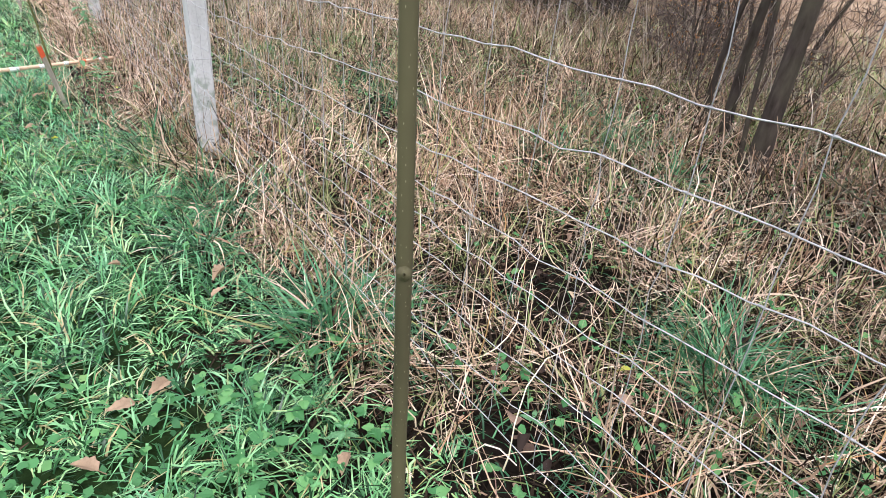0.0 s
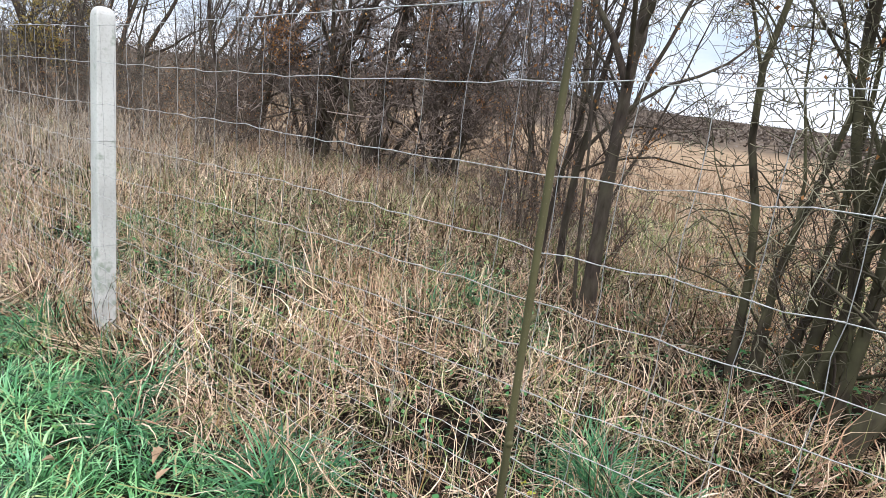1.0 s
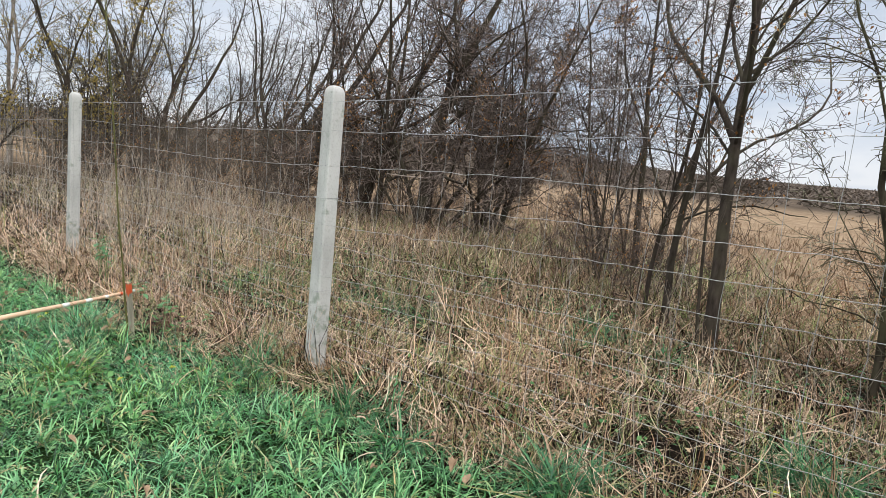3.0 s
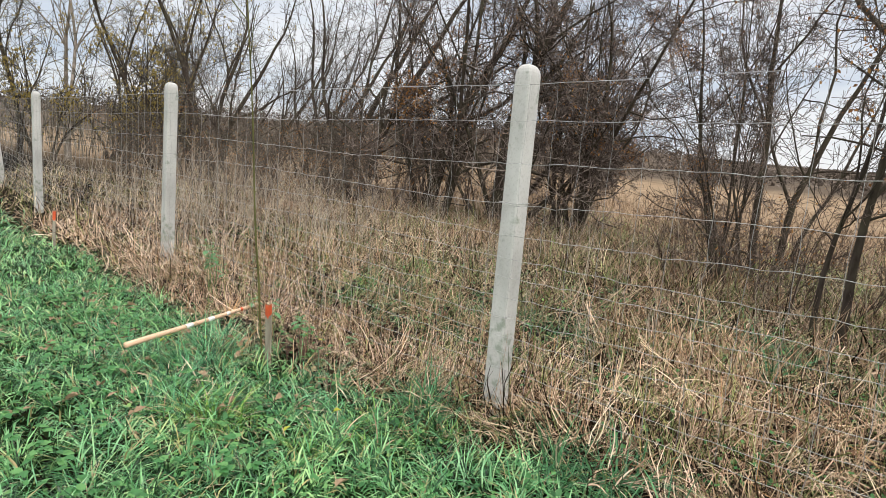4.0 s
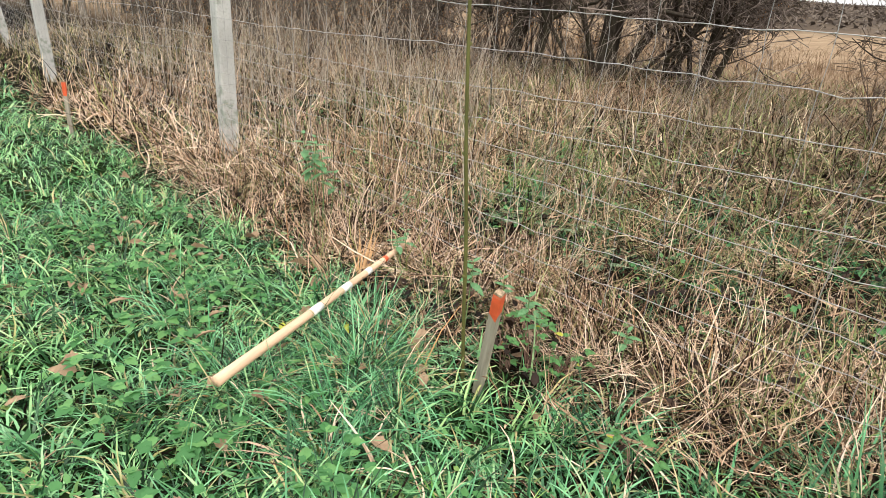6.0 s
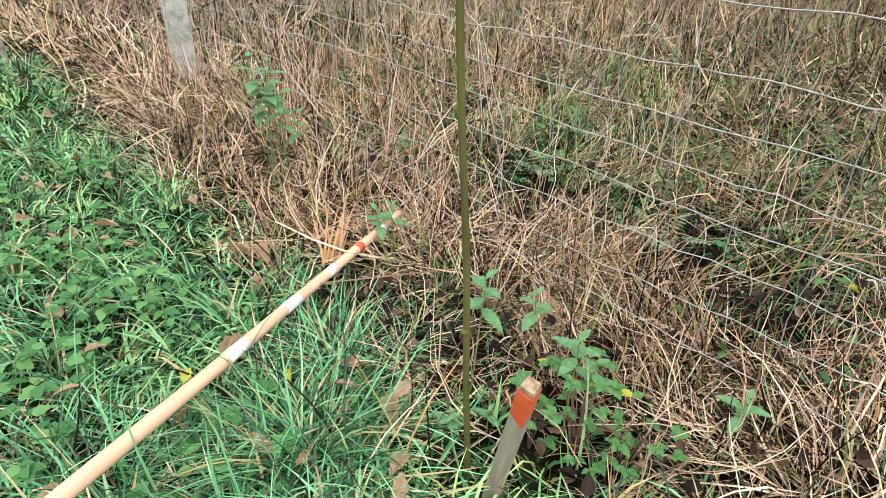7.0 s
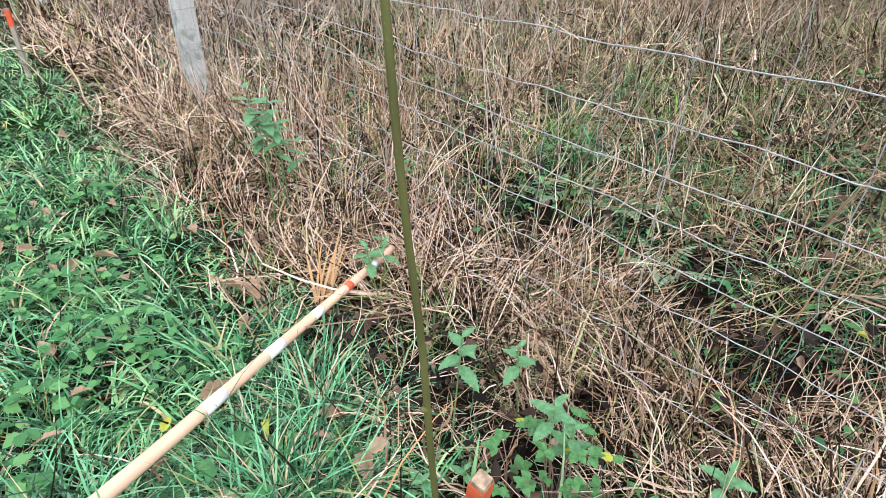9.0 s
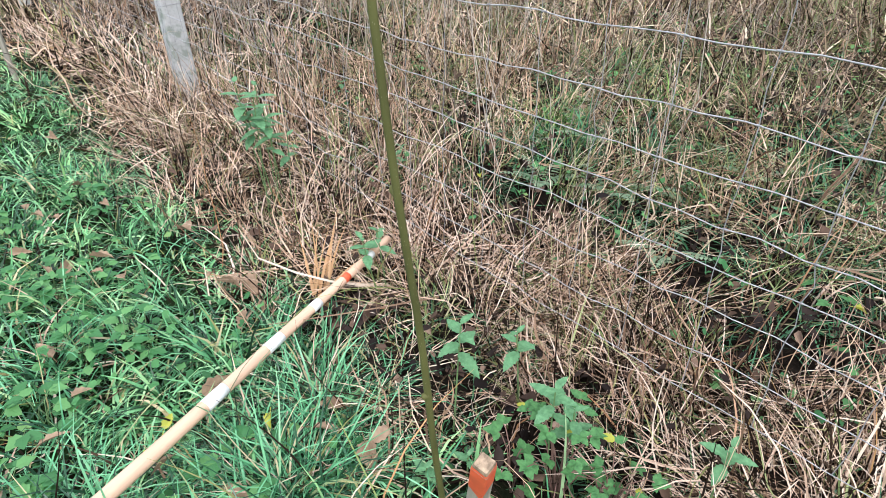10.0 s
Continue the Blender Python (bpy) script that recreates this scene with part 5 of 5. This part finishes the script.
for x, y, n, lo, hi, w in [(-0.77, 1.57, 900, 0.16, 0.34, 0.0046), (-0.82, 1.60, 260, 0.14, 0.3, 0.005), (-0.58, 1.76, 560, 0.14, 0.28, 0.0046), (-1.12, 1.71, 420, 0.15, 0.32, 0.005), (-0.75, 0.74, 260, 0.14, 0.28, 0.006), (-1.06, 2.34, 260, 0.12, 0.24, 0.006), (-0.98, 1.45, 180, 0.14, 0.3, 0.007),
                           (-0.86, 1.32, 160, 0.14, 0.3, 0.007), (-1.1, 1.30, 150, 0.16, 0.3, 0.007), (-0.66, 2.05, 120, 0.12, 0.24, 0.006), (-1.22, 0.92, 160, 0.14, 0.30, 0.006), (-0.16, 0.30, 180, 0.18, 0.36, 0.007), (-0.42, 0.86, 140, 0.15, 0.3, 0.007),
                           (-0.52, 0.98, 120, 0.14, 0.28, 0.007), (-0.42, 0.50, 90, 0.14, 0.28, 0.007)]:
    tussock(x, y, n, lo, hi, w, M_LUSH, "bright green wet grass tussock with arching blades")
rv = random.Random(88)
for k in range(58):
    y = rv.uniform(0.35, 3.6) if k % 3 else rv.uniform(-2.6, 0.4)
    x = rv.uniform(-2.1, float(edge_x(y)) - 0.12)
    if math.hypot(x + 0.25, y - 0.9) > 0.2:
        tussock(x, y, rv.randint(90, 150), 0.09, rv.uniform(0.16, 0.24), 0.0058, M_LIME if k % 6 == 0 else M_LUSH, "yellow-green grass tussock in the verge" if k % 6 == 0 else "bright green wet grass tussock with arching blades")
tussock(-1.15, 0.82, 300, 0.14, 0.3, 0.006, M_LIME, "yellow-green grass tussock in the verge")
for x, y in [(1.15, 2.45), (1.3, 2.6), (1.9, 2.3), (2.45, 2.9), (2.1, -0.2)]:
    tussock(x, y, 150, 0.14, 0.3, 0.006, M_LIME, "yellowing grass tussock behind the wire")
for x, y, n, lo, hi, w in [(-0.10, -1.86, 300, 0.2, 0.42, 0.0085), (-0.02, -1.74, 160, 0.2, 0.40, 0.0085), (0.94, -2.74, 520, 0.2, 0.40, 0.0068), (1.06, -2.60, 320, 0.2, 0.4, 0.007), (2.5, -0.96, 220, 0.2, 0.4, 0.009), (2.85, -0.64, 220, 0.2, 0.4, 0.009), (-0.30, -1.05, 160, 0.18, 0.34, 0.008), (-0.25, 0.24, 260, 0.18, 0.38, 0.007),
                           (-0.08, -0.76, 200, 0.2, 0.42, 0.007), (-0.16, -0.5, 160, 0.18, 0.38, 0.007), (-0.42, 0.12, 120, 0.16, 0.3, 0.008), (1.9, -0.9, 160, 0.2, 0.4, 0.009), (2.3, -1.5, 140, 0.2, 0.4, 0.009), (1.7, 0.9, 120, 0.15, 0.3, 0.008), (0.95, 1.65, 120, 0.12, 0.26, 0.007), (1.35, 2.0, 140, 0.12, 0.28, 0.007)]:
    tussock(x, y, n, lo, hi, w, M_TUFT, "dark blue-green grass tussock with long arching blades")
for x, y, hi in [(-0.33, 3.35, 0.55), (-0.42, 3.05, 0.5), (-0.3, 3.75, 0.6), (-0.08, 3.86, 0.75), (0.12, 3.75, 0.7), (-0.14, 4.2, 0.7), (-0.1, 0.02, 0.45), (0.14, -3.5, 0.6), (-0.12, 2.6, 0.5), (0.05, 2.1, 0.45), (0.35, 1.75, 0.4), (-0.3, 2.35, 0.42), (0.12, -0.45, 0.5), (0, -1.2, 0.5), (0.45, -1.3, 0.5), (0.75, -0.9, 0.5), (2.4, -2.9, 0.75), (2.2, -3.3, 0.7), (0.15, 0.25, 0.5), (0.35, -0.1, 0.5), (-0.05, 0.75, 0.4), (0.15, 1.2, 0.4)]:
    tussock(x, y, 140, hi * 0.38, hi * 0.8, 0.0041 if hi < 0.7 else 0.0048, M_DRY_BROWN if -1.4 < y < 0.4 else M_DRY, "rusty straw tussock hanging over at the fence" if -1.4 < y < 0.4 else "bleached straw tussock hanging over at the fence")

# ---- folded bundle of orange straw ----
rr = np.random.default_rng(90)
reed = new("straw_bundle")
reed.matrix_basis = pose(-0.40, 2.07, 0)
tagged(reed, "folded bundle of orange-brown dead blades at the verge edge", "grass tuft")
for k in range(11):
    az = rr.normal(0.5, 0.4, 1)
    me = blades("blade", np.array([[rr.normal(0, 0.012), rr.normal(0, 0.012)]]), rr.uniform(0.20, 0.30, 1), rr.uniform(0.008, 0.013, 1), np.abs(rr.normal(0.5, 0.18, 1)), rr.uniform(0, 1.0, 1), M_REED, rr, 5, az=az)
    put("blade", me, reed)


# ---- herbs ----


def leaf_blade(bm, base, d, nrm, length, width, teeth, cup=0.15):
    """A pointed leaf with midrib fold and toothed edge, grown from base along d."""
    d = Vector(d).normalized()
    s = d.cross(Vector(nrm)).normalized()
    up = s.cross(d).normalized()
    rib, lft, rgt = [], [], []
    k = teeth
    for i in range(k + 1):
        u = i / k
        wdt = width * 0.5 * (math.sin(math.pi * u ** 0.72) ** 0.9 if 0 < u < 1 else 0) * (1.0 if i % 2 else 0.76)
        c = Vector(base) + d * (length * u) - up * (length * 0.22 * u * u)
        rib.append(bm.verts.new(c))
        if 0 < i < k:
            lft.append(bm.verts.new(c + s * wdt + up * (cup * wdt)))
            rgt.append(bm.verts.new(c - s * wdt + up * (cup * wdt)))
    for side, flip in ((lft, False), (rgt, True)):
        for i in range(k):
            a, b = rib[i], rib[i + 1]
            o1 = side[i - 1] if i > 0 else None
            o2 = side[i] if i < k - 1 else None
            f = [v for v in (a, b, o2, o1) if v is not None]
            bm.faces.new(f if not flip else f[::-1])


def stem_mesh(pts, r, mat):
    v, q = tubes(np.array(pts, float)[None], np.linspace(r, r * 0.6, len(pts))[None], 5)
    return mesh_from("stem", v, q, mat, smooth=True)


M_HSTEM = plain("green_stem", (0.16, 0.26, 0.10), 0.6)
M_BSTEM = plain("bramble_stem", (0.22, 0.13, 0.10), 0.6)


def nettle(x, y, h, size, seed, pairs=4, name="nettle_plant", label="young green nettle with toothed leaf pairs", mat=None):
    r = random.Random(seed)
    size, h = size * 0.66, h * 0.75
    th = new(name)
    th.matrix_basis = pose(x, y, float(height(x, y)))
    tagged(th, label, "plant", "green herbs in the dry grass")
    ax, ay = r.uniform(-0.12, 0.12), r.uniform(-0.12, 0.12)
    pts = [(ax * u * h, ay * u * h, h * u - 0.02) for u in (0, 0.25, 0.5, 0.75, 1)]
    put("stem", stem_mesh(pts, 0.0025, M_HSTEM), th)
    a0 = r.uniform(0, 6.28)
    for i in range(pairs):
        u = 1 - 0.26 * i / max(1, pairs - 0.5)
        z = h * u - 0.02
        for k in range(2):
            a = a0 + math.pi / 2 * i + math.pi * k + r.uniform(-0.3, 0.3)
            L = size * (0.55 + 0.5 * min(1, i / 1.5)) * r.uniform(0.85, 1.15)
            bm = bmesh.new()
            tilt = 0.5 - 0.25 * i
            d = (math.cos(a), math.sin(a), tilt)
            leaf_blade(bm, (ax * u * h, ay * u * h, z), d, (0, 0, 1), L, L * 0.54, 13)
            part("leaf", bm, mat or M_NETTLE, th)
    return th


for k, (x, y, h, pairs) in enumerate([(-0.415, 1.465, 0.47, 4), (-0.245, 1.415, 0.34, 3), (-0.185, 0.98, 0.30, 3), (-0.24, 1.97, 0.37, 3), (-0.19, 2.01, 0.38, 3), (-0.225, 2.68, 0.76, 4), (-0.185, 2.70, 0.72, 4), (-0.25, 2.67, 0.70, 4), (-0.21, 2.65, 0.64, 4), (-0.17, 2.67, 0.65, 4), (-0.22, 2.63, 0.57, 3), (-0.185, 2.62, 0.50, 3), (-0.36, 1.24, 0.40, 4), (-0.33, 1.19, 0.34, 3), (-0.55, 1.4, 0.14, 3), (-0.47, 1.36, 0.13, 2), (0.3, 2.55, 0.22, 3), (0.36, 2.62, 0.2, 3), (0.55, 3.4, 0.3, 3), (0.9, 1.25, 0.14, 3), (1.05, 1.35, 0.14, 3), (0.2, -2.55, 0.1, 2), (-0.28, -2.3, 0.12, 3), (-0.2, -2.45, 0.12, 3), (-0.35, -2.15, 0.08, 2), (-0.62, 4.35, 0.3, 3), (-0.7, 4.55, 0.28, 3), (-0.55, 4.7, 0.25, 3)]):
    nettle(x, y, h, 0.066 + 0.05 * h, 300 + k, pairs)

# fern-like fronds beyond the wire
for k, (x, y) in enumerate([(0.86, 1.90), (1.02, 1.78), (0.72, 2.15), (1.25, 2.3), (0.98, 2.5), (1.4, 1.6), (0.62, 1.55)]):
    r = random.Random(400 + k)
    th = new("fern_plant")
    th.matrix_basis = pose(x, y, float(height(x, y)))
    tagged(th, "small pale green feathery fern behind the fence", "plant", "green herbs in the dry grass")
    for f in range(5):
        a = 1.25 * f + r.uniform(-0.3, 0.3)
        bm = bmesh.new()
        L = r.uniform(0.16, 0.24)
        for i in range(1, 12):
            u = i / 12
            c = Vector((math.cos(a) * L * u, math.sin(a) * L * u, 0.02 + L * (0.75 * u - 0.45 * u * u)))
            for s in (-1, 1):
                b = a + s * 1.2
                leaf_blade(bm, c, (math.cos(b), math.sin(b), 0.1), (0, 0, 1), 0.055 * (1.05 - u), 0.016, 4)
        part("frond", bm, M_FERN, th)


def bramble(x, y, reach, leaves, seed, rise=0.15, size=0.03):
    r = random.Random(seed)
    reach = reach * 0.68
    th = new("bramble_plant")
    th.matrix_basis = pose(x, y, float(height(x, y)))
    tagged(th, "low bramble with rounded green leaflets, some yellowing", "plant", "green herbs in the dry grass")
    for i in range(leaves):
        a = 2.4 * i + r.uniform(-0.4, 0.4)
        d = reach * math.sqrt((i + 0.6) / leaves)
        z = rise * r.uniform(0.3, 1.0)
        tip = Vector((d * math.cos(a), d * math.sin(a), z))
        pts = [(0, 0, -0.02), tuple(tip * 0.4 + Vector((0, 0, 0.06))), tuple(tip * 0.8 + Vector((0, 0, 0.03))), tuple(tip)]
        put("stem", stem_mesh(pts, 0.0016, M_BSTEM), th)
        for k in range(3):
            b = a + (k - 1) * 1.25
            L = size * r.uniform(0.75, 1.25)
            bm = bmesh.new()
            leaf_blade(bm, tip, (math.cos(b), math.sin(b), r.uniform(-0.1, 0.45)), (r.uniform(-0.3, 0.3), r.uniform(-0.3, 0.3), 1), L, L * 0.8, 8)
            part("leaflet", bm, (M_YELLOW if r.random() < 0.03 else M_BRAMBLE), th)
    return th


bramble(-0.36, 1.21, 0.15, 22, 501, 0.24, 0.024)
bramble(-0.31, 1.12, 0.13, 16, 502, 0.16, 0.025)
bramble(-0.42, 1.28, 0.09, 5, 503, 0.22, 0.028)
bramble(2.45, -3.0, 0.25, 10, 504)
bramble(2.62, -3.25, 0.3, 16, 508, 0.25, 0.04)
bramble(2.78, -3.6, 0.3, 16, 509, 0.25, 0.04)
bramble(-0.10, -2.75, 0.2, 6, 505)
bramble(0.62, 1.0, 0.2, 5, 506)
bramble(-0.5, 0.75, 0.14, 5, 507)

# low herbs in the verge: small round leaves close to the soil
rh = np.random.default_rng(60)


def rosettes(name, xy, size, zlo, zhi, mat):
    n = len(xy)
    k = 7
    az = rh.uniform(0, 6.28, n)
    tilt = rh.normal(0, 0.35, (n, 2))
    L = size * rh.uniform(0.6, 1.3, n)
    ph = np.arange(k) * 2 * np.pi / k
    c = np.stack([xy[:, 0], xy[:, 1], height(xy[:, 0], xy[:, 1]) + rh.uniform(zlo, zhi, n)], 1)
    px = np.cos(ph)[None] * L[:, None]
    py = np.sin(ph)[None] * (L * 0.8)[:, None]
    X = px * np.cos(az)[:, None] - py * np.sin(az)[:, None]
    Y = px * np.sin(az)[:, None] + py * np.cos(az)[:, None]
    Z = X * tilt[:, :1] + Y * tilt[:, 1:] + 0.004 * np.sin(ph * 3)[None]
    ring = np.stack([X, Y, Z], -1) + c[:, None]
    mid = c.copy()
    mid[:, 2] -= 0.12 * L
    v = np.concatenate([ring, mid[:, None]], 1)
    b = np.arange(n)[:, None] * (k + 1)
    i = np.arange(k)
    t = np.stack([b + i, b + (i + 1) % k, b + np.full(k, k)[None]], -1)
    return mesh_from(name, v, np.zeros((0, 4)), mat, tris=t.reshape(-1, 3))


sp = thinned(scatter(-2.6, -0.2, -3.4, 4.5, 420, verge), 0.9, 0.42, 0.75, 4)
sheet("ground_herbs", rosettes("ground_herbs", sp, 0.0125, 0.03, 0.085, M_HERB), "small round-leaved herbs between the grass", "plants")
sp = thinned(scatter(0.1, 4.2, -3.6, 6.0, 380), 0.5, 0.5, 0.8, 6)
sheet("ground_herbs", rosettes("ground_herbs", sp, 0.0125, 0.03, 0.14, M_HERB), "small round-leaved herbs between the dead grass", "plants")

# leaf litter on the soil of the rough ground
lx = np.concatenate([scatter(0.1, 3.6, -4, 5, 70), scatter(3.6, 9, -4, 12, 16), scatter(-0.5, 0.2, 0.6, 3.5, 170, rough_side), scatter(0.2, 2.2, 0.3, 3.6, 90)] + [np.array([[x, y]]) + rh.normal(0, 0.5, (14, 2)) * [rx, ry] for x, y, rx, ry in BARE_OR_SHADE])
ls = np.stack([lx[:, 0], lx[:, 1], height(lx[:, 0], lx[:, 1]) + rh.uniform(0.02, 0.12, len(lx))], 1)
sheet("leaf_litter", curled_leaves(rh, ls, 0.038, M_MULCH, "leaf_litter"), "brown leaf litter caught in the dead grass", "leaf litter")


def creeping_herb(x, y, seed):
    r = random.Random(seed)
    th = new("creeping_herb")
    th.matrix_basis = pose(x, y, float(height(x, y)))
    tagged(th, "low green creeping herb with lobed leaves in the verge", "plant", "creeping herbs in the verge")
    for i in range(r.randint(4, 7)):
        a = 2.4 * i + r.uniform(-0.4, 0.4)
        dd = r.uniform(0.03, 0.10)
        tip = Vector((dd * math.cos(a), dd * math.sin(a), r.uniform(0.06, 0.11)))
        put("stem", stem_mesh([(0, 0, 0), tuple(tip * 0.5 + Vector((0, 0, 0.03))), tuple(tip)], 0.0012, M_HSTEM), th)
        bm = bmesh.new()
        for k in range(3):
            c = a + (k - 1) * 1.0
            L = r.uniform(0.022, 0.046)
            leaf_blade(bm, tip, (math.cos(c), math.sin(c), r.uniform(-0.1, 0.3)), (r.uniform(-0.3, 0.3), r.uniform(-0.3, 0.3), 1), L, L * 0.85, 6)
        part("leaf", bm, M_HERB, th)


rk = random.Random(66)
for k in range(72):
    if k < 12:
        x, y = rk.uniform(-0.75, -0.12), rk.uniform(-2.75, -1.9)
    elif k < 20:
        x, y = rk.uniform(-1.9, -0.95), rk.uniform(0.3, 2.6)
    elif k < 30:
        x, y = rk.uniform(-1.2, -0.65), rk.uniform(2.0, 3.4)
    elif k < 58:
        x, y = rk.uniform(-2.0, -1.0), rk.uniform(0.1, 3.2)
    else:
        x, y = rk.uniform(-1.55, -0.75), rk.uniform(1.5, 3.2)
    creeping_herb(x, y, 1100 + k)

# ---- fallen leaves ----


def fallen(x, y, size, seed, mat=None, label="curled brown fallen leaf lying on the grass", lift=0.07):
    r = random.Random(seed)
    bm = bmesh.new()
    leaf_blade(bm, (-size / 2, 0, 0), (1, 0, 0.15), (0, r.uniform(-0.5, 0.5), 1), size, size * r.uniform(0.45, 0.75), 8, r.uniform(0.3, 1.3))
    stalk = bmesh.ops.create_cone(bm, segments=5, radius1=0.0012, radius2=0.0008, depth=size * 0.35)["verts"]
    bmesh.ops.transform(bm, matrix=pose(-size * 0.62, 0, 0.0, 0, 80, 0), verts=stalk)
    me = bpy.data.meshes.new("fallen_leaf")
    bm.to_mesh(me)
    bm.free()
    me.materials.append(mat or M_LITTER)
    ob = put("fallen_leaf", me, at=pose(x, y, float(height(x, y)) + lift, r.uniform(-25, 25), r.uniform(-25, 25), r.uniform(0, 360)))
    return tagged(ob, label, "leaf", "fallen autumn leaves")


LEAVES = [(-0.39, -1.83), (-0.76, -1.92), (-0.99, 1.22), (-1.01, 0.87), (-0.81, 2.70), (-1.10, 2.00), (-0.69, 1.39), (-0.77, 1.90), (-0.58, 2.27), (-0.80, 0.57), (-0.85, 2.62), (-0.79, 2.55), (-1.05, 2.35), (-1.02, 2.1), (-0.64, 1.62), (-0.60, 1.68), (-0.95, 1.78), (-0.86, 1.62), (-0.62, 1.50),
          (-0.32, -2.4), (-1.45, 0.95), (-1.6, 1.3), (-1.3, 1.5), (-1.2, 1.75), (-1.5, 2.1), (-1.0, 2.9), (-0.9, 3.2), (-1.57, 2.9), (-1.3, 2.6), (-1.35, 1.2), (-0.72, 0.75)]
for k, (x, y) in enumerate(LEAVES):
    fallen(x, y, 0.05 + 0.035 * ((k * 37) % 10) / 10, 700 + k)
rl = random.Random(61)
for k in range(120):
    y = rl.uniform(0.4, 4.2) if k % 4 else rl.uniform(-3.2, 0.4)
    x = rl.uniform(-2.4, float(edge_x(y)) - 0.05)
    fallen(x, y, rl.uniform(0.04, 0.08), 800 + k, None, "curled brown fallen leaf lying on the grass", rl.uniform(0.04, 0.10))
for k in range(90):
    x, y = rl.uniform(0.15, 2.4), rl.uniform(0.4, 3.4)
    fallen(x, y, rl.uniform(0.025, 0.045), 900 + k, M_MULCH, "dark brown fallen leaf on bare soil behind the fence", 0.03)
for k, (x, y) in enumerate([(0.66, 0.98), (-0.90, 1.86), (-0.96, 1.80), (0.64, -2.5), (0.60, -2.56), (-0.73, 1.72), (0.5, 2.3), (-1.0, 0.4), (-0.7, 0.42)]):
    fallen(x, y, 0.04, 960 + k, M_YELLOW, "bright yellow fallen leaf", 0.09)

# ---- measuring stick ----
TIP, GRIP = Vector((-0.14, 2.06, 0.16)), Vector((-1.24, 1.62, 0.17))
stick = new("measuring_stick")
along = GRIP - TIP
stick.matrix_basis = Matrix.Translation(TIP) @ along.to_track_quat("Z", "Y").to_matrix().to_4x4()
tagged(stick, "tan wooden measuring stick with painted bands, lying on grass", "stick")
length = along.length


def rod(z0, z1, r, mat, name, label=""):
    zs = np.linspace(z0, z1, max(2, int((z1 - z0) / 0.04) + 2))
    p = np.stack([0.002 * np.sin(zs * 9), 0.002 * np.sin(zs * 7 + 1), zs], 1)[None]
    v, q = tubes(p, (r + 0.0055 * zs / length)[None], 14)
    n = len(zs)
    me = mesh_from(name, np.concatenate([v, p[0, :1], p[0, -1:]]), q, mat,
                   tris=[(len(v), (i + 1) % 14, i) for i in range(14)] + [(len(v) + 1, (n - 1) * 14 + i, (n - 1) * 14 + (i + 1) % 14) for i in range(14)], smooth=True)
    return put(name, me, stick, label)


rod(0.0, length, 0.0112, M_STICK, "shaft", "turned tan wood")
for z, w, mat, lab in [(0.095, 0.026, M_WHITE, "white paint band"), (0.22, 0.024, M_RED, "red paint band"), (0.35, 0.034, M_WHITE, "white paint band"), (0.50, 0.055, M_WHITE, "white paint band"), (0.69, 0.06, M_WHITE, "white paint band")]:
    rod(z, z + w, 0.0116, mat, "paint_band", lab)
